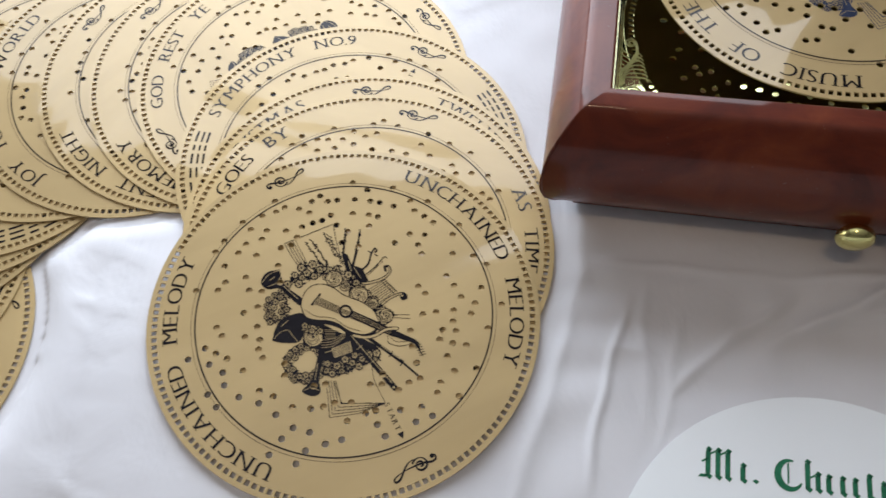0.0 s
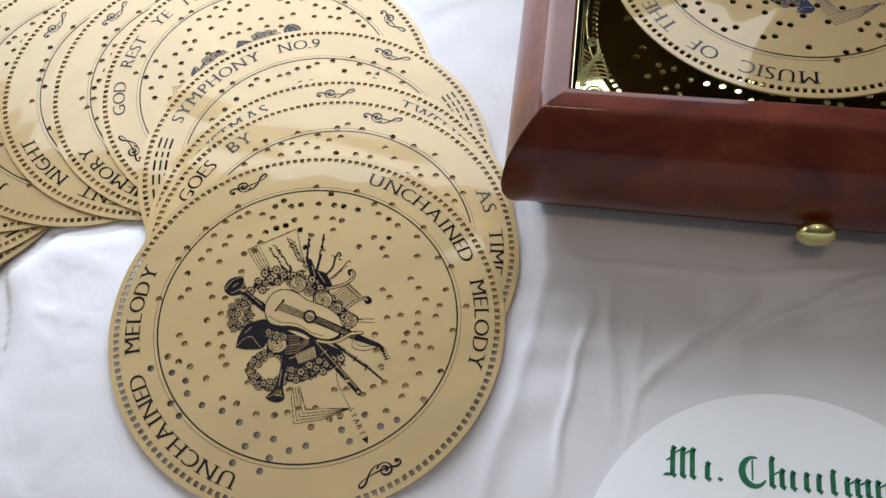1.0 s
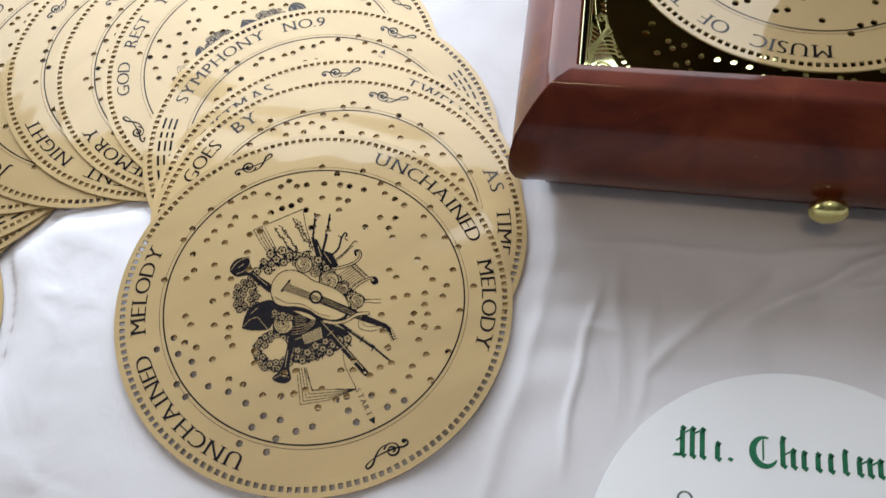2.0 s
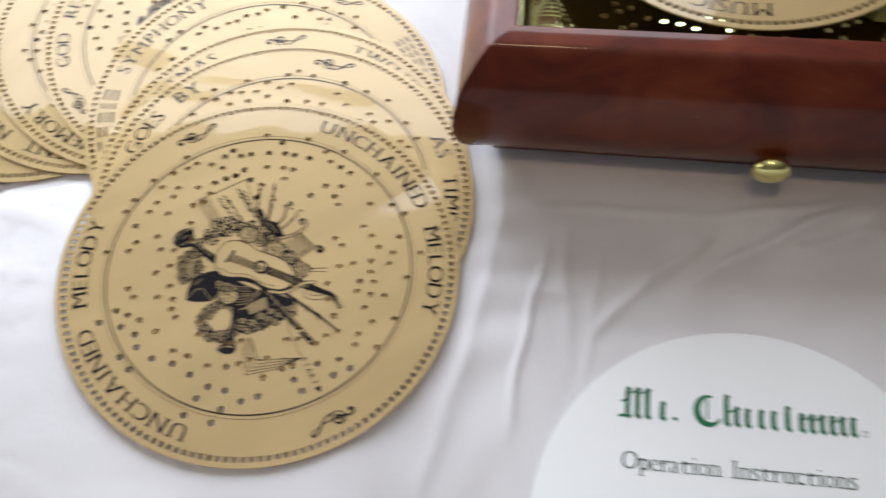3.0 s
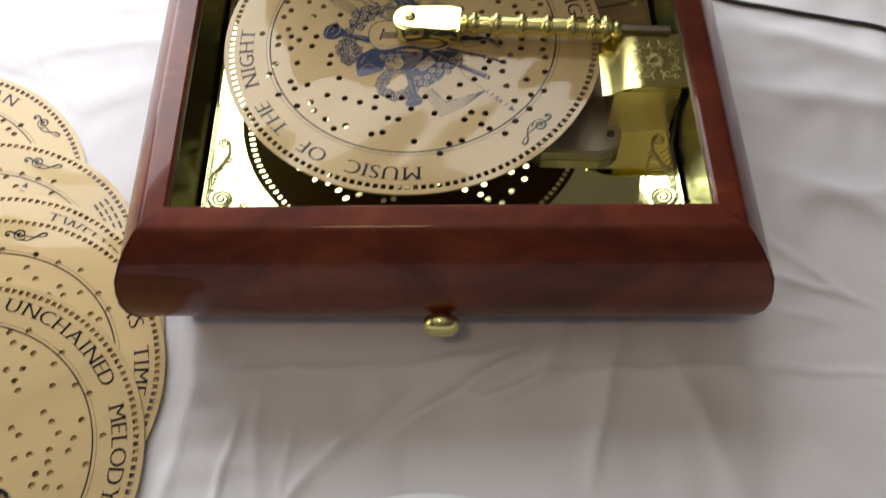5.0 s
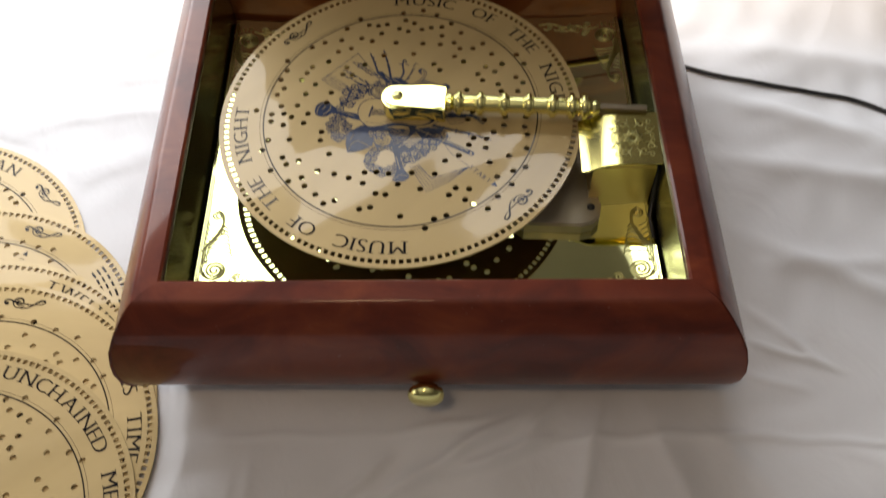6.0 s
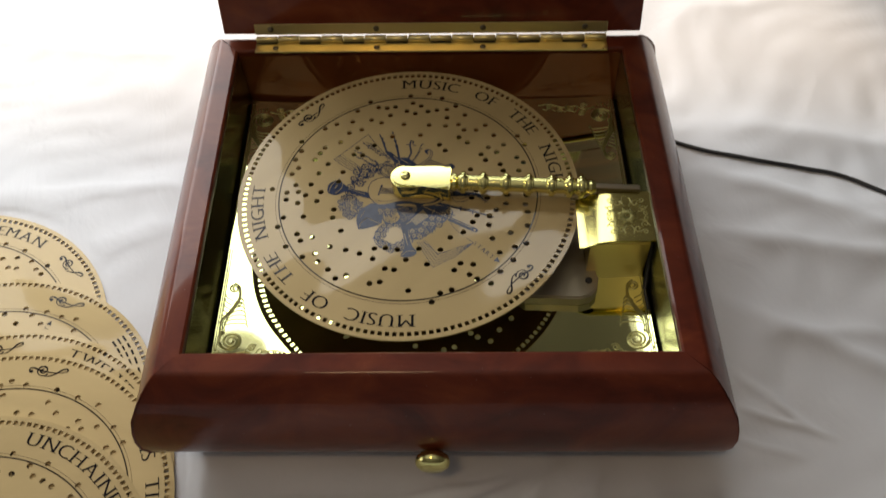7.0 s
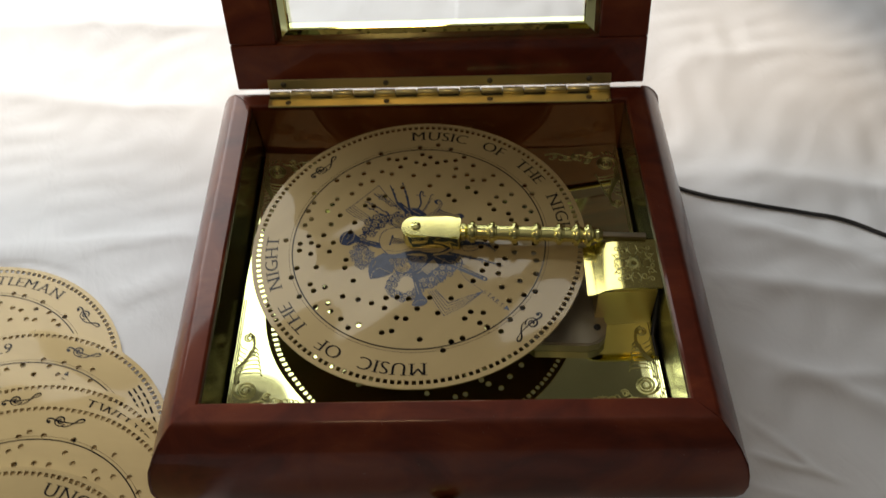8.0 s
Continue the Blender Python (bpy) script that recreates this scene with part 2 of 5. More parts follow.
class Print:
    """Flat printing: strokes and filled shapes, gathered as one thin sheet."""

    def __init__(self, z):
        self.v, self.f, self.z = [], [], z

    def stroke(self, pts, w0, w1=None):
        w1 = w0 if w1 is None else w1
        n = len(pts)
        base = len(self.v)
        for k, (x, y) in enumerate(pts):
            a, b = pts[max(k - 1, 0)], pts[min(k + 1, n - 1)]
            dx, dy = b[0] - a[0], b[1] - a[1]
            d = math.hypot(dx, dy) or 1.0
            w = (w0 + (w1 - w0) * k / max(n - 1, 1)) / 2
            self.v += [(x - dy / d * w, y + dx / d * w, self.z), (x + dy / d * w, y - dx / d * w, self.z)]
        for k in range(n - 1):
            i = base + 2 * k
            self.f.append((i + 1, i + 3, i + 2, i))

    def swell(self, pts, widths):
        n, base = len(pts), len(self.v)
        for k, (x, y) in enumerate(pts):
            a, b = pts[max(k - 1, 0)], pts[min(k + 1, n - 1)]
            dx, dy = b[0] - a[0], b[1] - a[1]
            d = math.hypot(dx, dy) or 1.0
            w = widths[k] / 2
            self.v += [(x - dy / d * w, y + dx / d * w, self.z), (x + dy / d * w, y - dx / d * w, self.z)]
        for k in range(n - 1):
            i = base + 2 * k
            self.f.append((i + 1, i + 3, i + 2, i))

    def fill(self, pts):
        base = len(self.v)
        self.v += [(x, y, self.z) for x, y in pts]
        area = sum(a[0] * b[1] - b[0] * a[1] for a, b in zip(pts, pts[1:] + pts[:1]))
        ids = list(range(base, base + len(pts)))
        self.f.append(tuple(ids if area > 0 else reversed(ids)))

    def ball(self, x, y, r, n=10):
        self.fill([(x + r * math.cos(2 * math.pi * k / n), y + r * math.sin(2 * math.pi * k / n)) for k in range(n)])

    def ring(self, x, y, r, w, n=16, a0=0.0, a1=360.0):
        self.stroke([(x + r * math.cos(radians(a0 + (a1 - a0) * k / n)), y + r * math.sin(radians(a0 + (a1 - a0) * k / n))) for k in range(n + 1)], w)

    def make(self, name, mat, parent, label=""):
        return mesh_ob(name, self.v, self.f, mat, parent, label)


def curve_pts(pts, steps=8):
    """A smooth line through the points."""
    out = []
    n = len(pts)
    for k in range(n - 1):
        p0, p1, p2, p3 = pts[max(k - 1, 0)], pts[k], pts[k + 1], pts[min(k + 2, n - 1)]
        for s in range(steps):
            t = s / steps
            out.append(tuple(0.5 * (2 * b + (c - a) * t + (2 * a - 5 * b + 4 * c - d) * t * t + (3 * b - a - 3 * c + d) * t ** 3) for a, b, c, d in zip(p0, p1, p2, p3)))
    out.append(tuple(pts[-1]))
    return out


GLYPHS = {}
HEAVY = 0.024  # half of what the upright strokes gain over the level ones


def glyph(char):
    """Vertices, faces, and left and right edges of a character of the built-in font at size 1."""
    if char not in GLYPHS:
        cu = bpy.data.curves.new("glyph", "FONT")
        cu.body, cu.resolution_u, cu.offset = char, 3, -0.020
        ob = bpy.data.objects.new("glyph", cu)
        scene.collection.objects.link(ob)
        dg = bpy.context.evaluated_depsgraph_get()
        me = bpy.data.meshes.new_from_object(ob.evaluated_get(dg))
        v = [tuple(p.co[:2]) for p in me.vertices]
        f = [tuple(p.vertices) for p in me.polygons]
        bpy.data.objects.remove(ob)
        bpy.data.meshes.remove(me)
        # small feet and caps on the stems, as a book face has
        seen = {}
        for q in f:
            for a, b in zip(q, q[1:] + q[:1]):
                seen[(min(a, b), max(a, b))] = seen.get((min(a, b), max(a, b)), 0) + 1
        tall = max((p[1] for p in v), default=0)
        for (a, b), times in seen.items():
            (ax, ay), (bx, by) = v[a], v[b]
            if times == 1 and abs(ay - by) < 0.004 and 0.03 < abs(ax - bx) < 0.17 and char not in ".-":
                low = ay < tall * 0.4
                x0, x1, k = min(ax, bx) - 0.085, max(ax, bx) + 0.085, len(v)
                y0, y1 = (ay, ay + 0.034) if low else (ay - 0.034, ay)
                v += [(x0, y0), (x1, y0), (x1, y1), (x0, y1)]
                f.append((k, k + 1, k + 2, k + 3))
        xs = [p[0] for p in v] or [0, 0.4]
        GLYPHS[char] = (v, f, min(xs), max(xs))
    return GLYPHS[char]


def lay_glyph(pr, char, size, place, stretch=1.0):
    """place maps (across, up) in metres to the sheet."""
    v, f, x0, x1 = glyph(char)
    mid = (x0 + x1) / 2
    for k, shift in enumerate((-HEAVY, HEAVY)):
        base = len(pr.v)
        pr.v += [(*place((x - mid + shift) * size * stretch, y * size), pr.z + 0.00002 * k) for x, y in v]
        for q in f:
            a, b, c = (pr.v[base + i] for i in q[:3])
            up = (b[0] - a[0]) * (c[1] - a[1]) - (b[1] - a[1]) * (c[0] - a[0]) > 0
            ids = tuple(i + base for i in q)
            pr.f.append(ids if up else tuple(reversed(ids)))


def width_of(char, size, stretch=1.0):
    if char == " ":
        return 0.95 * size
    v, f, x0, x1 = glyph(char)
    return (x1 - x0) * size * stretch + 0.10 * size


def ring_text(pr, text, middle, radius, size, barred="", stretch=1.0):
    """Text clockwise about the origin, feet inwards, centred on an angle in degrees. Letters under 'barred' become bars."""
    total = sum(width_of(c, size, stretch) for c in text)
    s = -total / 2
    for k, c in enumerate(text):
        w = width_of(c, size, stretch)
        a = radians(middle) - (s + w / 2) / (radius + size * 0.35)
        s += w
        if c == " ":
            continue

        def place(u, up, a=a):
            r = radius + up
            return (r * math.cos(a) + u * math.sin(a), r * math.sin(a) - u * math.cos(a))

        if k < len(barred) and barred[k] == "x":
            h, b = size * 0.72, w * 0.36
            for lo, hi in ((0.0, 0.16), (0.42, 0.56), (0.84, 1.0)):
                pr.fill([place(-b, h * lo), place(b, h * lo), place(b, h * hi), place(-b, h * hi)])
        else:
            lay_glyph(pr, c, size, place, stretch)


# ---- the room ----
def setting(name, bm, mat, label="", category=""):
    return tagged(part(name, bm, mat), label, category, "", "structure")


RX0, RX1, RY0, CZ, FZ = SIDE_X, 2.4, -2.8, 1.75, -0.75
setting("floor", box_bm(RX0, RX1, RY0, WIN_Y, FZ - 0.05, FZ), FLOOR, "plain brown floor under the bed", "floor")
setting("ceiling", box_bm(RX0, RX1, RY0, WIN_Y, CZ, CZ + 0.05), CEILING, "plain white painted ceiling of the room", "ceiling")
west = box_bm(RX0 - 0.1, RX0, RY0, SIDE_Y0, FZ, CZ)
box_bm(RX0 - 0.1, RX0, SIDE_Y1, WIN_Y, FZ, CZ, bm=west)
box_bm(RX0 - 0.1, RX0, SIDE_Y0, SIDE_Y1, FZ, SIDE_Z0, bm=west)
box_bm(RX0 - 0.1, RX0, SIDE_Y0, SIDE_Y1, SIDE_Z1, CZ, bm=west)
setting("wall_west", west, WALL, "cream painted wall with an opening added for side light", "wall")
setting("wall_east", box_bm(RX1, RX1 + 0.1, RY0, WIN_Y, FZ, CZ), WALL, "plain cream painted room wall", "wall")
setting("wall_south", box_bm(RX0, RX1, RY0 - 0.1, RY0, FZ, CZ), WALL, "plain cream painted room wall", "wall")
wx0, wx1 = WIN_X0, WIN_X1
north = box_bm(RX0, wx0, WIN_Y, WIN_Y + 0.1, FZ, CZ)
box_bm(wx1, RX1, WIN_Y, WIN_Y + 0.1, FZ, CZ, bm=north)
box_bm(wx0, wx1, WIN_Y, WIN_Y + 0.1, FZ, WIN_Z0, bm=north)
box_bm(wx0, wx1, WIN_Y, WIN_Y + 0.1, WIN_Z1, CZ, bm=north)
setting("wall_north", north, WALL, "cream painted wall with the window opening", "wall")
sash = box_bm(wx0, wx1, WIN_Y + 0.03, WIN_Y + 0.08, WIN_Z0, WIN_Z0 + 0.022, 0.004)
box_bm(wx0, wx1, WIN_Y + 0.03, WIN_Y + 0.08, WIN_Z1 - 0.022, WIN_Z1, 0.004, bm=sash)
box_bm(wx0, wx0 + 0.022, WIN_Y + 0.03, WIN_Y + 0.08, WIN_Z0 + 0.022, WIN_Z1 - 0.022, 0.004, bm=sash)
box_bm(wx1 - 0.022, wx1, WIN_Y + 0.03, WIN_Y + 0.08, WIN_Z0 + 0.022, WIN_Z1 - 0.022, 0.004, bm=sash)
setting("window_1", sash, FRAME, "slim painted frame round the wide window opening", "window")

# ---- ceiling light ----
fitting = tagged(new("ceiling_light"), "oval white ceiling light with a warm glowing glass", "ceiling light")
fitting.matrix_world = pose(LAMP_X, LAMP_Y, CZ) @ Matrix.Diagonal((LONG, SHORT, 1, 1))
part("base_ring", lathe_bm([(0, 0), (LAMP_R + 0.02, 0), (LAMP_R + 0.02, -0.024), (LAMP_R + 0.014, -0.030), (LAMP_R + 0.004, -0.030), (LAMP_R + 0.004, -0.012), (0, -0.012)], 48), FRAME, fitting, "", True)
part("diffuser", lathe_bm([(0, -0.046), (LAMP_R * 0.5, -0.043), (LAMP_R * 0.85, -0.034), (LAMP_R, -0.020), (LAMP_R, -0.013), (0, -0.013)], 48), CARD, fitting, "white opal glass", True)

# ---- bed and cloth ----
bed = tagged(new("bed"), "plain bed hidden under a white cloth", "bed")
part("mattress", box_bm(-1.15, 0.95, -0.85, 0.70, -0.230, -0.012, 0.03, 4), CEILING, bed)
part("bed_base", box_bm(-1.12, 0.92, -0.82, 0.67, FZ, -0.231, 0.006), WOOD, bed)

gold = "gold music disc with punched holes, "
DISC_A, DISC_B, DISC_C, STEP = -0.0125, -0.0350, -0.0944, 0.00122  # the slanting plane on which the fan lies
SAG = 0.0002  # the uppermost disc lies a little clear of the rest
DISCS = [  # title, barred letters, x, y, start mark angle, label; the lowest first
    ("ABABABABABAB", "xxxxxxxxxxxx", -0.5362, -0.1363, 30, gold + "lowest in the fan"),
    ("ABABABABA", "xxxxxxxxx", -0.5576, -0.0857, 75, gold + "half covered by others"),
    ("ABABABAB", "xxxxxxxx", -0.5463, -0.0258, 10, gold + "mostly covered by others"),
    ("ABABABABAB", "xxxxxxxxxx", -0.5260, 0.0069, 120, gold + "mostly covered by others"),
    ("ABABABABABA", "xxxxxxxxxxx", -0.5157, 0.0251, 50, gold + "edge showing"),
    ("ABABABABABA", "xxxxxxxxxxx", -0.4815, 0.0577, 80, gold + "under a carol disc"),
    ("JOY TO THE WORLD", "", -0.4343, 0.0691, -66, gold + "titled Joy to the World"),
    ("SILENT NIGHT", "", -0.3924, 0.0800, -19, gold + "titled Silent Night"),
    ("MEMORY", "", -0.3603, 0.0849, -26, gold + "titled Memory"),
    ("GOD REST YE MERRY GENTLEMAN", "", -0.3274, 0.0861, -136.5, gold + "titled as a carol"),
    ("BEETHOVEN SYMPHONY NO.9", "xxxxxxxxx", -0.2815, 0.0306, 72.5, gold + "titled Symphony No.9"),
    ("TWELVE DAYS OF CHRISTMAS", "", -0.2622, -0.0103, -78, gold + "titled as a Christmas song"),
    ("AS TIME GOES BY", "", -0.2582, -0.0268, -96, gold + "titled As Time Goes By"),
    ("UNCHAINED MELODY", "", -0.2602, -0.0722, -54, gold + "uppermost, titled Unchained Melody"),
]

RIDGES = [  # x0, y0, x1, y1, height mm, half-width mm
    (-0.141, 0.025, -0.138, -0.041, 0.8, 4.5), (-0.138, -0.03, -0.160, -0.20, 1.0, 5), (-0.129, -0.016, -0.029, -0.009, 0.8, 1.6), (-0.029, -0.009, 0.048, 0.003, 1.0, 1.8),
    (0.050, -0.013, 0.42, -0.010, 0.8, 1.7), (0.076, 0.022, 0.050, -0.013, 2.4, 3.6), (0.054, 0.000, -0.034, -0.048, 3.4, 3.6), (0.068, -0.012, 0.008, -0.031, 2.4, 3.2),
    (-0.020, -0.024, -0.052, -0.052, 1.8, 3.2), (-0.052, -0.043, -0.082, -0.086, 1.6, 3.1), (0.099, 0.020, 0.076, -0.075, 2.6, 5.2), (-0.111, -0.040, -0.119, -0.140, 1.3, 2.0), (-0.117, -0.066, -0.092, -0.068, 0.35, 1.5),
    (0.123, 0.005, 0.150, -0.09, 1.3, 7), (0.150, -0.005, 0.240, -0.11, 1.6, 9), (-0.100, -0.02, -0.092, -0.10, 0.6, 3.5), (-0.079, -0.04, -0.088, -0.12, 0.5, 2.5),
    (0.19, 0.125, 0.36, 0.02, 2.4, 10), (0.185, 0.185, 0.33, 0.145, 2.6, 8), (0.195, 0.235, 0.46, 0.10, 3.6, 15),
    (0.20, 0.28, 0.60, 0.20, 3.2, 18), (0.19, 0.41, 0.62, 0.40, 1.6, 22), (0.185, 0.075, 0.225, 0.035, 1.5, 2.2), (0.185, 0.05, 0.235, 0.030, 1.5, 2.0), (0.175, 0.03, 0.215, 0.018, 0.7, 1.5),
    (0.20, 0.10, 0.30, 0.095, 1.5, 5), (0.22, -0.02, 0.40, -0.06, 2.0, 10),
    (-0.62, 0.40, -0.20, 0.36, 1.7, 20), (-0.65, 0.49, -0.18, 0.47, 2.0, 22), (-0.38, 0.20, -0.19, 0.23, 2.4, 9), (-0.30, 0.15, -0.19, 0.19, 1.8, 6),
    (-0.52, -0.02, -0.36, -0.07, 1.0, 3), (-0.48, -0.16, -0.30, -0.21, 1.1, 3), (-0.45, -0.10, -0.40, -0.25, 0.9, 3), (-0.36, -0.22, -0.16, -0.20, 1.0, 3), (-0.50, -0.05, -0.38, -0.12, 0.8, 2.2), (-0.47, -0.09, -0.36, -0.09, 0.7, 2),
]


def smoothstep(a, b, x):
    t = np.clip((x - a) / (b - a), 0, 1)
    return t * t * (3 - 2 * t)


def cloth_height(x, y):
    h = np.zeros_like(x)
    for x0, y0, x1, y1, amp, wide in RIDGES:
        dx, dy = x1 - x0, y1 - y0
        length = math.hypot(dx, dy)
        s = ((x - x0) * dx + (y - y0) * dy) / length
        d = ((x - x0) * dy - (y - y0) * dx) / length + 0.0022 * np.sin(s * 31 + x0 * 90) + 0.0007 * np.sin(s * 140 + y0 * 300)
        e = min(0.05, 0.3 * length)
        ends = smoothstep(-0.4 * e, e, s) * (1 - smoothstep(length - e, length + 0.5 * e, s))
        w = wide / 1000 * (1 + 0.35 * np.sin(s * 23 + y0 * 70))
        h += (3.6 if wide <= 3.0 else 2.6) * amp / 1000 * ends * np.exp(-np.abs(d / w) ** 1.15)
    h += 0.0011 * np.sin(9 * x + 21 * y + 1.5 * np.sin(7 * x)) + 0.0008 * np.sin(26 * x - 13 * y + 2 * np.sin(11 * y))
    h += 0.0005 * np.sin(55 * x + 24 * y + 2 * np.sin(16 * x - 9 * y))
    h += 0.00050 * np.sin(130 * x + 60 * y + 3 * np.sin(38 * x - 21 * y)) * np.sin(34 * y + 11 * x) + 0.00040 * np.sin(95 * x - 170 * y + 4 * np.sin(27 * y + 15 * x)) * np.sin(41 * x - 8 * y)
    # the cloth is raised behind the box to imitate the brighter light there
    start = np.where(x < 0, 0.225 + 0.10 * np.maximum(x + 0.35, 0), 0.285 - 0.12 * np.maximum(x - 0.20, 0))
    start = np.where(np.abs(x) < 0.19, 0.315 - (0.315 - np.where(x < 0, 0.241, 0.285)) * smoothstep(0.15, 0.19, np.abs(x)), start)
    h += np.where(x < 0, 0.008, 0.010) * smoothstep(0.0, 0.115, y - start)
    return h - 0.0026


def cloth_mask(x, y):
    box = smoothstep(0.0, 0.035, np.maximum(np.abs(x) - 0.150, np.abs(y - 0.155) - 0.132))
    return box


xs = np.concatenate([np.linspace(-1.18, -0.63, 40), np.arange(-0.62, -0.20, 0.0021), np.arange(-0.20, 0.26, 0.0012), np.arange(0.26, 0.46, 0.0021), np.linspace(0.47, 0.98, 40)])
ys = np.concatenate([np.linspace(-0.88, -0.31, 40), np.arange(-0.30, -0.13, 0.0021), np.arange(-0.13, 0.05, 0.0012), np.arange(0.05, 0.56, 0.0021), np.linspace(0.57, 0.73, 16)])
nx, ny = len(xs), len(ys)
gx, gy = np.meshgrid(xs, ys)
mask = cloth_mask(gx, gy)
gz = cloth_height(gx, gy)
gz = np.minimum(gz, 0.0440) * mask - 0.0012 * (1 - mask)
# the bedding rises under the fan of discs, which lies on it at a slant
fan = np.min([np.hypot(gx - d[2], gy - d[3]) - 0.108 for d in DISCS], axis=0)
lift = 1 - smoothstep(0.0, 0.22, fan)
lift *= 1 - smoothstep(-0.21, -0.125, gx)
slant = DISC_A + DISC_B * gy + DISC_C * gx
bed_gap = 0.0014 + 0.0040 * smoothstep(-0.12, 0.03, gy) + 0.0105 * smoothstep(0.30, 0.56, -gx)
gz = gz * (1 - 0.55 * lift) + lift * (slant - bed_gap)
cap = np.full_like(gx, 1.0)
for k, d in enumerate(DISCS):
    near = np.hypot(gx - d[2], gy - d[3]) < 0.114
    cap = np.where(near, np.minimum(cap, slant - STEP * (len(DISCS) - 1 - k) - (SAG if k < len(DISCS) - 1 else 0) - 0.0019), cap)
cap = np.where(cap > 0.5, gz, cap)
for _ in range(6):
    q = np.pad(cap, 1, mode="edge")
    cap = np.minimum(cap, (q[:-2, 1:-1] + q[2:, 1:-1] + q[1:-1, :-2] + q[1:-1, 2:]) / 4)
gz = np.minimum(gz, cap)
# the cloth settles smoothly round the discs
settle = (1 - smoothstep(0.03, 0.07, fan)) * (1 - smoothstep(-0.19, -0.16, gx))
for _ in range(24):
    q = np.pad(gz, 1, mode="edge")
    gz = gz + settle * ((q[:-2, 1:-1] + q[2:, 1:-1] + q[1:-1, :-2] + q[1:-1, 2:]) / 4 - gz)
gz = np.minimum(gz, cap)
flat = smoothstep(0.0, 0.02, np.hypot(gx + 0.006, gy + 0.1785) - 0.100)
gz = np.where(gz > 0.0008, 0.0008 + (gz - 0.0008) * flat, gz)
drop = np.maximum(np.maximum(gx - 0.955, -1.155 - gx), np.maximum(gy - 0.705, -0.855 - gy))
gz = np.where(drop > 0, gz - 0.18, gz)


def cloth_z(x, y):
    return float(gz[np.argmin(np.abs(ys - y)), np.argmin(np.abs(xs - x))])


ids = np.arange(nx * ny).reshape(ny, nx)
quads = np.stack([ids[:-1, :-1], ids[:-1, 1:], ids[1:, 1:], ids[1:, :-1]], -1).reshape(-1, 4)
cloth = mesh_ob("bed_cloth", np.stack([gx, gy, gz], -1).reshape(-1, 3).tolist(), quads.tolist(), CLOTH, None, "", True)
tagged(cloth, "creased white cotton cloth spread over the bedding", "bed cloth")

# ---- music discs ----
R_EDGE, R_IN, R_H0, R_H1, R_LINE, THICK, TEETH = 0.1070, 0.0997, 0.1014, 0.1042, 0.0810, 0.0011, 156


def hole_pattern(seed):
    """Rows of punched holes on fixed tracks, in runs as a tune gives them."""
    rnd = random.Random(seed)
    tracks = [0.0405 + 0.0024 * k for k in range(17)] + [0.0835, 0.0862]
    made = []

    def put(r, a, gap):
        p = (r * math.cos(a), r * math.sin(a))
        clear = abs(p[0]) > 0.0042 or not -0.0800 < p[1] < -0.0570  # the start mark's place
        if clear and all(math.hypot(p[0] - q[0], p[1] - q[1]) > gap for q in made):
            made.append(p)

    for k in range(1600):
        if len(made) >= 150:
            break
        r, a = tracks[min(18, int(18.35 * rnd.random() ** 0.72))], k * 2.39996 + rnd.uniform(-0.3, 0.3)
        put(r, a, 0.0066)
        if rnd.random() < 0.35 and r < 0.078:
            put(r + rnd.choice((-0.0024, 0.0, 0.0024)), a + 0.0056 / r, 0.0052)
    return made


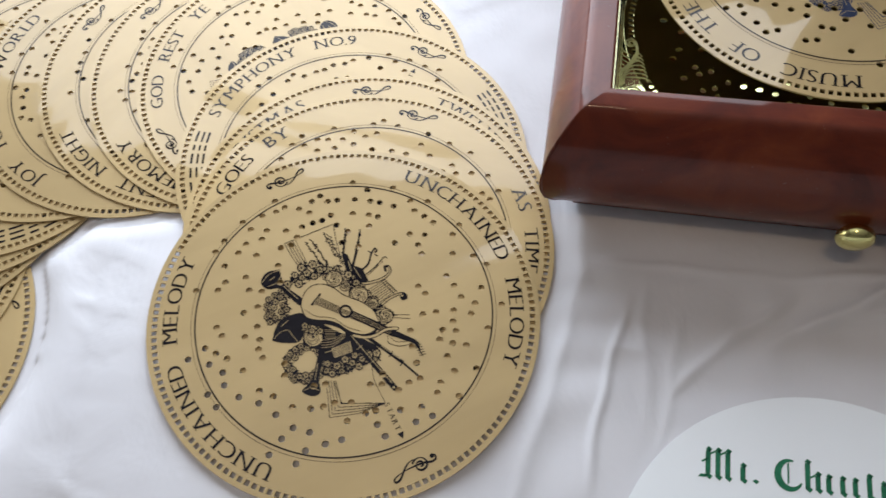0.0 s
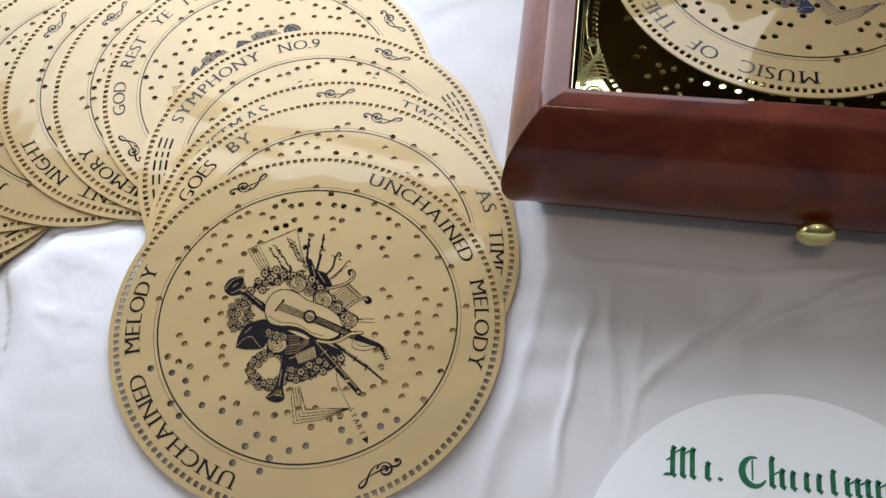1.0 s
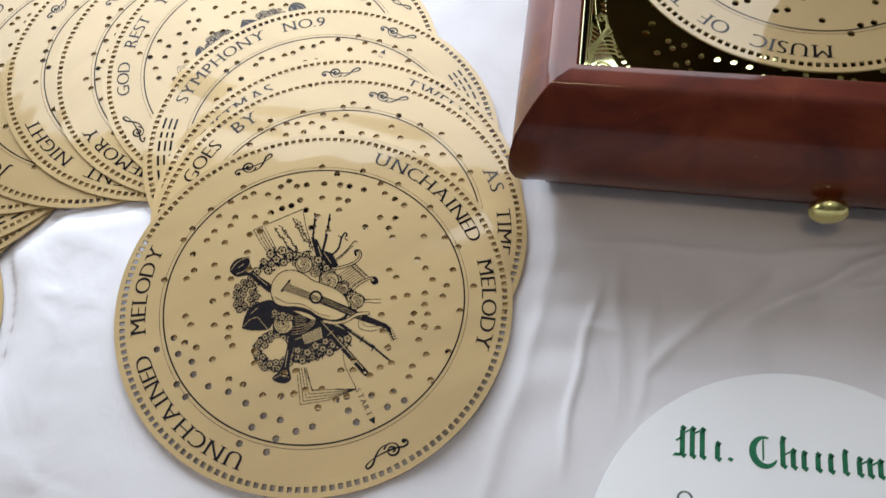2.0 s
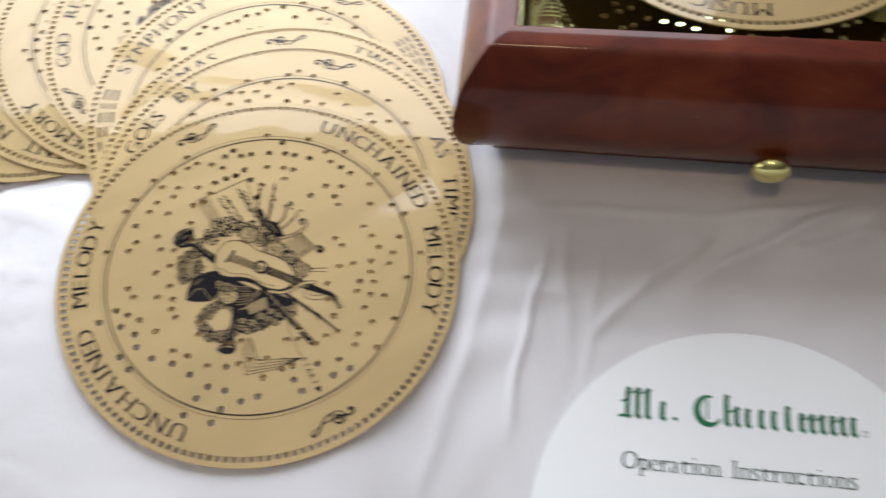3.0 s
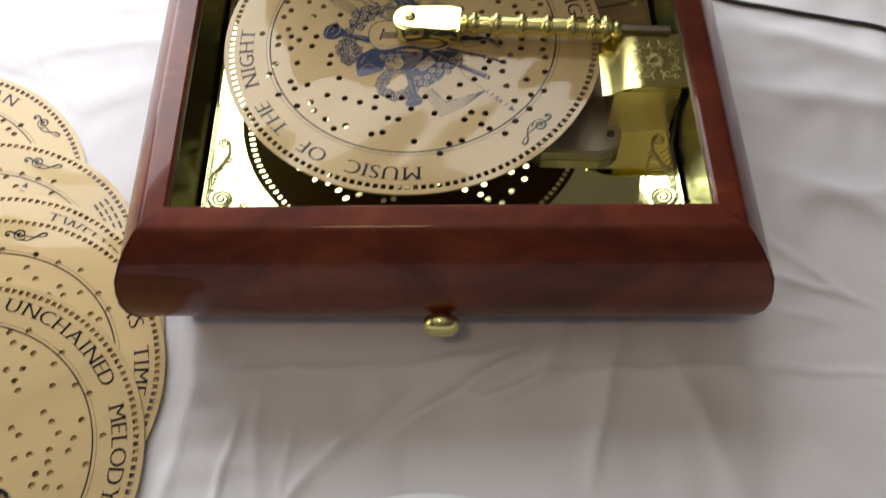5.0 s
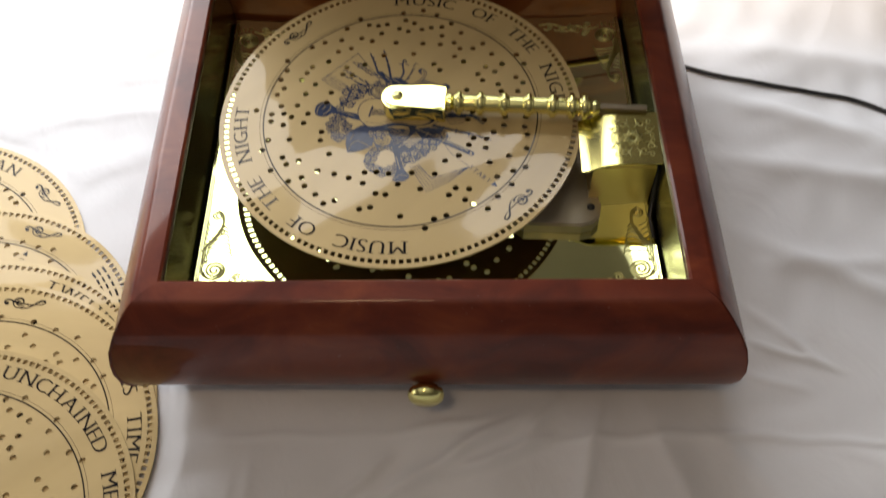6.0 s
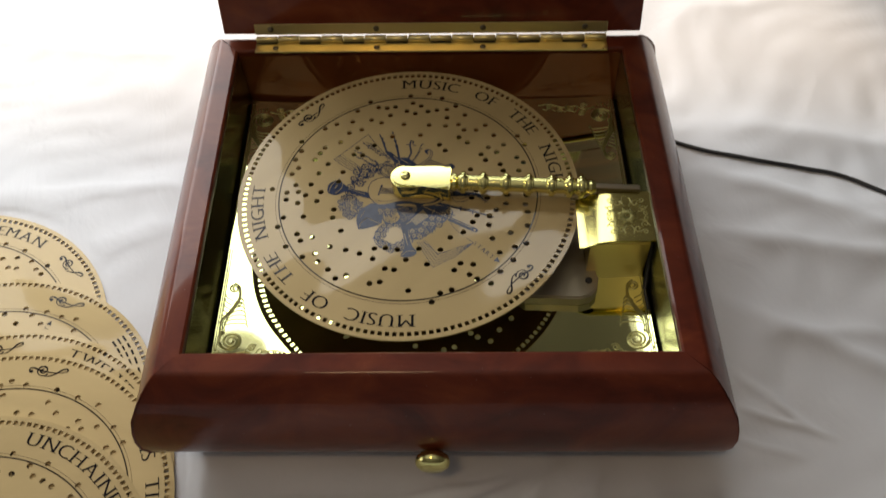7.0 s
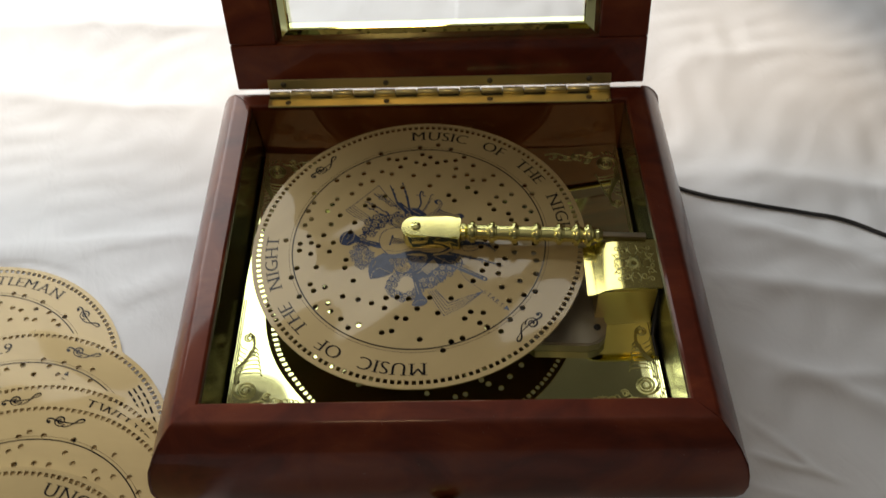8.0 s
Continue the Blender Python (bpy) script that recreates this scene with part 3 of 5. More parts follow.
def disc_mesh(seed):
    from mathutils import geometry
    n2 = 2 * TEETH
    step = 2 * math.pi / TEETH
    angles = [a for k in range(TEETH) for a in (k * step, k * step + 0.61 * step)]
    verts, top = [], []
    for r in (R_IN, R_H0, R_H1, R_EDGE):
        verts += [(r * math.cos(a), r * math.sin(a)) for a in angles]
    for row in range(3):
        for k in range(n2):
            if row == 1 and k % 2 == 0:
                continue
            j = (k + 1) % n2
            top.append((row * n2 + k, (row + 1) * n2 + k, (row + 1) * n2 + j, row * n2 + j))
    holes = hole_pattern(seed)
    flat = [Vector(v) for v in verts[:n2]]
    edges = [(k, (k + 1) % n2) for k in range(n2)]
    hr, hn = 0.00185, 10
    for hx, hy in holes:
        b = len(flat)
        flat += [Vector((hx + hr * math.cos(2 * math.pi * k / hn), hy + hr * math.sin(2 * math.pi * k / hn))) for k in range(hn)]
        edges += [(b + k, b + (k + 1) % hn) for k in range(hn)]
    b = len(flat)
    flat += [Vector((0.0022 * math.cos(2 * math.pi * k / hn), 0.0022 * math.sin(2 * math.pi * k / hn))) for k in range(hn)]
    pv, pe, pf, ov, oe, of = geometry.delaunay_2d_cdt(flat, edges, [], 1, 1e-7)
    old_to = {}
    for k, v in enumerate(pv):
        src = [i for i in ov[k] if i < n2]
        if src:
            old_to[k] = src[0]
        else:
            old_to[k] = len(verts)
            verts.append((v[0], v[1]))
    cen = np.array(holes)
    for f in pf:
        c = sum((pv[i] for i in f), Vector((0, 0))) / len(f)
        if np.min((cen[:, 0] - c[0]) ** 2 + (cen[:, 1] - c[1]) ** 2) < (hr * 0.96) ** 2:
            continue
        if c.length > R_IN * 0.99999:
            continue
        f = list(f)
        p = [pv[i] for i in f]
        if (p[1] - p[0]).cross(p[2] - p[0]) < 0:
            f.reverse()
        top.append(tuple(old_to[i] for i in f))
    n = len(verts)
    count = {}
    for f in top:
        for a, c in zip(f, f[1:] + f[:1]):
            count[(a, c)] = True
    faces = list(top) + [tuple(i + n for i in reversed(f)) for f in top]
    for (a, c) in count:
        if (c, a) not in count:
            faces.append((c, a, a + n, c + n))
    me = bpy.data.meshes.new("plate")
    me.from_pydata([(x, y, 0.0) for x, y in verts] + [(x, y, -THICK) for x, y in verts], [], faces)
    me.materials.append(GOLD)
    # lower faces take the darker colour that imitates their shade
    me.materials.append(UNDER_SHADE)
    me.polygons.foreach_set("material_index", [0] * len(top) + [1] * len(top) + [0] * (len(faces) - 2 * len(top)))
    me.update()
    return me


MM = 0.001


def clef_print(z):
    """A treble clef lying along x, about 22 mm long, centred at the origin."""
    p = Print(z)
    spiral = []
    for k in range(46):
        a = radians(60 + 14 * k)
        r = 0.7 + 0.078 * k
        spiral.append(((r * math.cos(a) * 1.0 - 2.5) * MM, r * math.sin(a) * 0.95 * MM))
    tail = curve_pts([(-0.4, -3.9), (2.8, -3.3), (6.2, -0.9), (9.2, 2.2), (12.0, 3.0), (12.5, 1.5), (9.8, 0.2), (5.5, -0.5), (0.5, -0.6), (-4.8, -0.1), (-8.4, 0.9), (-10.8, 0.3), (-10.9, -1.7), (-9.4, -2.2)], 6)
    p.swell(spiral, [(0.5 + 0.7 * abs(math.sin(k * 0.16))) * MM for k in range(len(spiral))])
    tail = [(x * MM, y * MM) for x, y in tail]
    p.swell(tail, [(0.38 + 0.75 * abs(math.sin(k * 0.08))) * MM for k in range(len(tail))])
    p.ball(-9.5 * MM, -1.7 * MM, 1.2 * MM)
    return p


class Plate:
    """An engraver's plate: a fine grid of inked and bare cells, on which later strokes cover or clear earlier ones."""
    U0, V0, CELL = 50.0, 66.0, 1.9

    def __init__(self):
        self.w, self.h = 350, 405
        self.ink = np.zeros((self.h, self.w), bool)
        self.u, self.v = np.meshgrid(self.U0 + self.CELL * (np.arange(self.w) + 0.5), self.V0 + self.CELL * (np.arange(self.h) + 0.5))

    def window(self, pts, pad):
        us, vs = [p[0] for p in pts], [p[1] for p in pts]
        i0, i1 = int(max(0, (min(us) - pad - self.U0) / self.CELL)), int(min(self.w, (max(us) + pad - self.U0) / self.CELL + 2))
        j0, j1 = int(max(0, (min(vs) - pad - self.V0) / self.CELL)), int(min(self.h, (max(vs) + pad - self.V0) / self.CELL + 2))
        return (slice(j0, max(j0, j1)), slice(i0, max(i0, i1)))

    def fill(self, pts, on=True):
        s = self.window(pts, 2)
        u, v = self.u[s], self.v[s]
        inside = np.zeros(u.shape, bool)
        for (ax, ay), (bx, by) in zip(pts, pts[1:] + pts[:1]):
            if ay != by:
                inside ^= ((ay > v) != (by > v)) & (u < (bx - ax) * (v - ay) / (by - ay) + ax)
        self.ink[s][inside] = on

    def line(self, pts, w0, w1=None, on=True):
        w1 = w0 if w1 is None else w1
        n = max(len(pts) - 1, 1)
        for k, ((ax, ay), (bx, by)) in enumerate(zip(pts, pts[1:])):
            r = (w0 + (w1 - w0) * (k + 0.5) / n) / 2
            s = self.window([(ax, ay), (bx, by)], r + 2)
            u, v = self.u[s], self.v[s]
            t = np.clip(((u - ax) * (bx - ax) + (v - ay) * (by - ay)) / max((bx - ax) ** 2 + (by - ay) ** 2, 1e-9), 0, 1)
            self.ink[s][np.hypot(u - ax - t * (bx - ax), v - ay - t * (by - ay)) < r] = on

    def curve(self, pts, w0, w1=None, on=True, steps=6):
        self.line(curve_pts(pts, steps), w0, w1, on)

    def disk(self, x, y, r, on=True, ry=None):
        s = self.window([(x, y)], r + (ry or r))
        self.ink[s][((self.u[s] - x) / r) ** 2 + ((self.v[s] - y) / (ry or r)) ** 2 < 1] = on

    def hatch(self, a, b, c, d, rows, w, on=True):
        """Lines from side a-d to side b-c."""
        for k in range(rows):
            t = (k + 0.5) / rows
            self.line([(a[0] + (d[0] - a[0]) * t, a[1] + (d[1] - a[1]) * t), (b[0] + (c[0] - b[0]) * t, b[1] + (c[1] - b[1]) * t)], w, on=on)


def draw_emblem():
    """Guitar, trumpets, lyre, books and garlands as an engraving."""
    rnd = random.Random(7)
    e = Plate()

    def flower(x, y, r):
        """Five bare petals with inked veins round a dark eye, cut out of the dark leaves."""
        t = rnd.random() * 6.283
        e.disk(x, y, r * 1.22)
        for k in range(5):
            a = t + k * 1.2566
            e.disk(x + 0.58 * r * math.cos(a), y + 0.58 * r * math.sin(a), 0.36 * r, False)
        for k in range(5):
            a = t + k * 1.2566
            e.line([(x, y), (x + 0.62 * r * math.cos(a), y + 0.62 * r * math.sin(a))], 2.2)
        e.disk(x, y, max(0.24 * r, 1.8))

    def rose(x, y, r):
        e.disk(x, y, r * 1.08)
        e.disk(x, y, r * 0.96, False)
        for k in range(11):
            a, q = k * 2.4 + rnd.random(), r * (0.14 + 0.078 * k)
            e.line([(x + q * math.cos(a + b) * (1 + 0.12 * b), y + q * math.sin(a + b) * (1 + 0.12 * b)) for b in (-1.0, -0.6, -0.2, 0.2, 0.6, 1.0)], 2.6, 1.9)
        e.disk(x, y, 0.12 * r)

    def leaf(x, y, s, t, on):
        c, d = math.cos(t) * s, math.sin(t) * s
        e.fill([(x - c, y - d), (x - 0.36 * d, y + 0.36 * c), (x + c, y + d), (x + 0.36 * d, y - 0.36 * c)], on)

    def garland(path, half, size, leaves=1.0):
        way = curve_pts(path, 8)
        spots = []
        for _ in range(22 * len(path)):  # the dark ragged ground of leaves
            p = way[rnd.randrange(len(way))]
            a, r = rnd.random() * 6.283, half * rnd.random() ** 0.5
            leaf(p[0] + r * math.cos(a), p[1] + r * math.sin(a), rnd.uniform(9, 17), rnd.random() * 3.14, True)
        for _ in range(int(30 * len(path) * leaves)):
            p = way[rnd.randrange(len(way))]
            a, r = rnd.random() * 6.283, half * 1.05 * rnd.random() ** 0.5
            leaf(p[0] + r * math.cos(a), p[1] + r * math.sin(a), rnd.uniform(3.0, 6), rnd.random() * 3.14, False)
        for _ in range(90 * len(path)):
            p = way[rnd.randrange(len(way))]
            a, r = rnd.random() * 6.283, half * 0.85 * rnd.random() ** 0.5
            x, y = p[0] + r * math.cos(a), p[1] + r * math.sin(a)
            if all(math.hypot(x - q[0], y - q[1]) > 2.1 * size for q in spots):
                spots.append((x, y))
                flower(x, y, size * rnd.uniform(0.85, 1.15))

    # open music book standing behind
    e.line([(160, 152), (205, 135), (343, 78)], 2.6)
    e.curve([(343, 78), (356, 150), (380, 232)], 2.6)
    for k in range(5):
        e.curve([(160 + 10 * k, 152 - 3.5 * k), (181 + 10 * k, 192 - 3 * k), (222 + 8 * k, 252 - 2 * k)], 2.4)
    for x0, y0, x1, y1 in ((240, 150, 300, 232), (262, 140, 318, 222), (308, 112, 350, 200), (325, 118, 374, 222)):
        n = 24
        e.line([(x0 + (x1 - x0) * k / n + (9 if k % 2 else -9) * rnd.random(), y0 + (y1 - y0) * k / n + rnd.uniform(-4, 4)) for k in range(n + 1)], 3.0)
    # recorders, violin scroll and bow behind
    e.fill([(372, 180), (396, 192), (412, 232), (432, 236), (452, 244), (474, 290), (430, 300), (400, 280), (384, 230)])
    e.line([(388, 96), (386, 130), (378, 200)], 4.5, 9)
    e.line([(443, 100), (432, 170), (408, 262)], 5, 11)
    e.line([(398, 215), (418, 282)], 2.4, on=False)
    e.line([(420, 240), (446, 280)], 2.4, on=False)
    for x, y in ((389, 118), (387, 142), (441, 118), (436, 146), (430, 172)):
        e.disk(x, y, 6)
    e.curve([(446, 252), (474, 224), (484, 190), (498, 168), (506, 176), (498, 182)], 8, 5)
    e.line([(484, 184), (474, 178)], 4)
    e.line([(498, 190), (508, 196)], 4)
    e.curve([(452, 274), (500, 236), (532, 200), (544, 204)], 4, 2.6)
    e.line([(458, 280), (528, 216)], 1.9)
    # lyre
    for k in range(8):
        e.line([(538 + 5.6 * k, 282 + 6 * k), (462 + 7 * k, 330 + 6 * k)], 2.0)
    e.line([(532, 284), (580, 328)], 2.8)
    e.line([(522, 290), (570, 336)], 2.8)
    for pts in ([(428, 302), (480, 296), (528, 280), (554, 256), (550, 236), (536, 236), (538, 250)], [(508, 396), (540, 362), (580, 340), (606, 336), (616, 350), (602, 356)]):
        e.curve(pts, 13, 9)
        e.curve(pts[:-2], 7, 4, on=False)
    e.disk(605, 347, 13)
    e.disk(600, 343, 4, False)
    # garlands
    garland([(196, 300), (232, 262), (290, 250), (350, 262), (404, 288), (424, 326)], 32, 12)
    rose(345, 282, 30)
    rose(386, 308, 20)
    garland([(446, 350), (486, 384), (532, 424)], 30, 14, 1.4)
    rose(437, 342, 34)
    rose(486, 372, 22)
    rose(540, 418, 25)
    e.line([(560, 416), (628, 414)], 2.4)
    e.line([(566, 426), (628, 428)], 1.9)
    garland([(166, 340), (122, 356), (104, 398), (112, 434), (152, 424), (160, 388)], 19, 10, 1.2)
    # upper trumpet
    e.fill(curve_pts([(142, 250), (150, 285), (172, 318), (228, 360), (216, 384), (176, 352), (140, 322), (96, 324), (70, 300), (92, 262), (142, 250)], 5))
    e.curve([(76, 298), (100, 270), (138, 254), (146, 272), (128, 300), (96, 314)], 2.4, on=False)
    e.line([(156, 312), (208, 358)], 2.4, on=False)
    e.line([(104, 290), (122, 278)], 2.4, on=False)
    # dark hat below it
    e.fill(curve_pts([(112, 516), (124, 470), (150, 436), (186, 418), (226, 414), (236, 452), (226, 500), (206, 522), (150, 524), (112, 516)], 5))
    e.curve([(120, 508), (140, 486), (170, 476), (188, 496), (206, 518)], 2.4, on=False)
    e.line([(146, 462), (172, 440)], 2.4, on=False)
    # dark folds under the guitar
    e.fill([(226, 420), (300, 452), (372, 486), (440, 500), (504, 530), (512, 566), (470, 598), (400, 628), (336, 652), (300, 640), (300, 590), (284, 548), (226, 536)])
    rose(266, 500, 36)
    garland([(236, 466), (300, 478)], 14, 11, 1.6)
    for k in range(4):
        e.curve([(296, 540 - 9 * k), (340, 534 - 9 * k), (384, 500 - 5 * k)], 2.2, on=False)
    e.hatch((310, 470), (350, 470), (350, 510), (310, 510), 6, 2.0, False)
    e.fill([(334, 544), (404, 514), (412, 556), (346, 578)], False)
    e.hatch((338, 546), (346, 576), (410, 556), (402, 516), 12, 2.2)
    e.line([(306, 560), (340, 550)], 3, on=False)
    garland([(318, 622), (370, 612), (432, 588), (490, 570)], 28, 12)
    wreath = [(230 + 58 * math.cos(a * 0.5236), 604 + 54 * math.sin(a * 0.5236)) for a in range(13)]
    garland(wreath, 19, 10, 1.1)
    e.disk(250, 590, 31, False, 37)
    # lower trumpet
    e.fill(curve_pts([(286, 552), (308, 560), (290, 632), (288, 672), (292, 708), (262, 722), (222, 704), (252, 672), (268, 632), (286, 552)], 5))
    e.curve([(228, 702), (258, 690), (286, 700)], 2.4, on=False)
    e.line([(282, 600), (272, 660)], 2.4, on=False)
    # pipe and flute across the foot
    e.line([(396, 488), (570, 688)], 22)
    e.line([(402, 488), (560, 670)], 3, on=False)
    e.disk(567, 686, 5, False)
    for x, y in ((440, 538), (486, 592)):
        e.line([(x - 10, y + 8), (x + 10, y - 8)], 2.4, on=False)
    e.line([(470, 500), (600, 592), (668, 650)], 15, 5)
    e.line([(520, 532), (590, 580)], 2.2, on=False)
    for x, y in ((512, 534), (556, 562), (598, 596)):
        e.line([(x - 6, y + 9), (x + 6, y - 9)], 4)
    # guitar
    body = curve_pts([(222, 386), (230, 346), (260, 312), (300, 304), (342, 318), (376, 342), (412, 356), (456, 374), (492, 402), (508, 440), (496, 470), (468, 486), (432, 486), (394, 472), (362, 450), (322, 438), (280, 436), (240, 424), (222, 386)], 6)
    e.fill([(x + 1, y + 17) for x, y in body])
    e.line([(x, y) for x, y in body], 6)
    e.fill(body, False)
    e.curve([(236, 400), (280, 424), (340, 430), (392, 462), (440, 476)], 1.9)
    e.hatch((286, 350), (460, 428), (448, 446), (270, 378), 7, 1.8)
    e.line([(292, 342), (262, 380)], 8)
    e.line([(288, 350), (268, 376)], 2.2, on=False)
    e.fill([(412, 400), (500, 438), (566, 470), (652, 508), (646, 522), (552, 492), (488, 464), (402, 424)])
    e.hatch((420, 406), (560, 474), (552, 488), (408, 422), 3, 1.9, False)
    e.disk(388, 404, 25)
    e.disk(388, 404, 17, False)
    e.hatch((376, 394), (404, 404), (396, 420), (370, 410), 4, 2.0)
    e.fill([(640, 506), (662, 516), (668, 546), (650, 532)])
    for k in range(5):
        e.line([(646 + 5 * k, 530 + 9 * k), (668 + 5 * k, 524 + 9 * k)], 3)
    e.line([(654, 526), (676, 568)], 3.5)
    # ribbon over its foot
    ribbon = [(418, 494), (460, 500), (500, 492), (540, 470), (580, 466)]
    e.curve(ribbon, 15)
    e.curve(ribbon, 9, on=False)
    e.curve([(546, 494), (548, 520), (590, 532), (640, 520)], 2.4)
    e.curve([(556, 500), (580, 516), (630, 512)], 1.9)
    # closed books at the foot
    e.curve([(486, 604), (494, 660), (536, 746)], 2.2)
    for k in range(5):
        e.line([(314 + 9 * k, 664), (326 + 11 * k, 802 - 13 * k)], 2.4)
        e.line([(326 + 11 * k, 802 - 13 * k), (432 + 8 * k, 786 - 10 * k), (534, 747)], 2.2)
    e.line([(344, 668), (372, 748), (532, 746)], 2.4)
    return e


ENGRAVING = draw_emblem()


def emblem_print(z, holes):
    """The engraving laid on a disc, in runs of inked cells, left bare over the punched holes; the start mark lies towards -y."""
    e, p = ENGRAVING, Print(z)

    def spot(u, v):
        u, v = u / 100, v / 100
        q = MM / (1 + 0.018 * v)
        return ((14.08 * u - 6.441 * v - 28.125) * q, (-6.813 * u - 16.015 * v + 90.42) * q)

    xx, yy = spot(e.u, e.v)
    ink = e.ink.copy()
    for hx, hy in holes:
        ink &= np.hypot(xx - hx, yy - hy) > 0.0019
    for j in range(e.h):
        row = np.concatenate([[0], ink[j].astype(np.int8), [0]])
        step = np.diff(row)
        for i0, i1 in zip(np.nonzero(step > 0)[0], np.nonzero(step < 0)[0]):
            v0, v1 = e.V0 + e.CELL * j, e.V0 + e.CELL * (j + 1)
            u0, u1 = e.U0 + e.CELL * i0, e.U0 + e.CELL * i1
            p.fill([spot(u0, v0), spot(u0, v1), spot(u1, v1), spot(u1, v0)])
    return p


EMBLEMS = {}


def emblem_mesh(plate, ink):
    if (plate, ink.name) not in EMBLEMS:
        pr = emblem_print(0.00012, hole_pattern(PLATE_SEEDS[plate]))
        me = bpy.data.meshes.new("emblem")
        me.from_pydata(pr.v, [], pr.f)
        me.materials.append(ink)
        EMBLEMS[(plate, ink.name)] = me
    return EMBLEMS[(plate, ink.name)]


PLATE_SEEDS = (11, 23, 37, 41)
PLATES = [disc_mesh(s) for s in PLATE_SEEDS]
SHARED = {}


def shared_print(key, pr, mat):
    if key not in SHARED:
        me = bpy.data.meshes.new(key)
        me.from_pydata(pr.v, [], pr.f)
        me.materials.append(mat)
        SHARED[key] = me
    return SHARED[key]


def child(name, me, parent, label=""):
    ob = new(name, me)
    ob.parent = parent
    if label:
        ob["label"] = label
    return ob


def music_disc(title, barred, x, y, z, turn, label, plate, tilt=(0, 0), group="loose music discs", ink=INK, size=0.0122, stretch=1.10, scale=1.0):
    """turn: the angle, in degrees, at which the start mark lies. z is the upper face."""
    disc = tagged(new("music_disc"), label, "music disc", group)
    disc.matrix_world = pose(x, y, z, tilt[0], tilt[1], 0) @ pose(0, 0, 0, 0, 0, turn + 90) @ Matrix.Diagonal((scale, scale, scale, 1))
    child("plate", PLATES[plate], disc)
    line = Print(0.0001)
    line.ring(0, 0, R_LINE, 0.00080, 128)
    line.ring(0, 0, R_LINE + 0.0021, 0.00022, 128)
    child("ring_line", shared_print("ring_line", line, INK), disc, "thin printed double line")
    for mid in (0, 180):
        letters = Print(0.00012)
        ring_text(letters, title, mid, 0.0902, size, barred, stretch)
        letters.make("lettering", INK, disc, "printed capitals round the edge")
    for a in (-90, 90):
        clef = child("treble_clef", shared_print("treble_clef", clef_print(0.0), INK), disc, "printed treble clef")
        clef.matrix_local = pose(0.0945 * math.cos(radians(a)), 0.0945 * math.sin(radians(a)), 0.00012, 0, 0, a - 90)
    mark = Print(0.00012)
    mark.fill([(-0.0018, -0.0752), (0.0018, -0.0752), (0, -0.0788)])

    def place(u, up, k=0):
        return (-0.0014 + up, -0.0655 - u)

    for k, c in enumerate("START"):
        lay_glyph(mark, c, 0.0042, lambda u, up, k=k: (-0.0016 + up, -0.0588 - 0.0034 * k - u))
    mark.make("start_mark", ink, disc, "small printed start arrow")
    child("emblem", emblem_mesh(plate, ink), disc, "printed engraving of instruments and garlands")
    return disc


for k, (title, barred, x, y, turn, label) in enumerate(DISCS):
    size = 0.0122 if len(title) < 22 else 0.0116
    z = DISC_A + DISC_B * y + DISC_C * x - STEP * (len(DISCS) - 1 - k) - (SAG if k < len(DISCS) - 1 else 0)
    music_disc(title, barred, x, y, z, turn, label, k % 4, (math.degrees(math.atan(DISC_B)), -math.degrees(math.atan(DISC_C))), size=size)

# ---- instruction card ----
card = tagged(new("instruction_card"), "round white instruction card with green print on the cloth", "card")
card.matrix_world = pose(-0.006, -0.1790, 0.0024, 0, 0, 1.5)
part("card_sheet", lathe_bm([(0, -0.0006), (0.0998, -0.0006), (0.1, -0.0004), (0.1, -0.0001), (0.0999, 0.0), (0, 0.0)], 96), CARD, card)
text = Print(0.0002)
s = -0.0575
for c in "Operation Instructions":
    w = 0.0042 if c == " " else width_of(c, 0.0128) * 0.745
    if c != " ":
        lay_glyph(text, c, 0.0128, lambda u, up, s=s, w=w: ((s + w / 2 + u * 0.82) * 1.03 + 0.0015, 0.0275 + up))
    s += w
text.make("lettering", GREY_INK, card, "grey-green printed words")
logo = Print(0.0002)
# heading: pointed upright strokes, flags and crescents in the rhythm of the printed mark


def pen(x0, y0, x1, y1, w=0.0024):
    """One stroke of a broad pen, its ends cut slanting."""
    logo.fill([(x0 - w / 2, y0 - 0.0006), (x0 + w / 2, y0 + 0.0010), (x1 + w / 2, y1 + 0.0006), (x1 - w / 2, y1 - 0.0010)])


def flag(x, y, w=0.0032, h=0.0016):
    logo.fill([(x - w / 2, y), (x - w * 0.1, y + h), (x + w / 2, y + h * 0.2), (x + w * 0.1, y - h)])


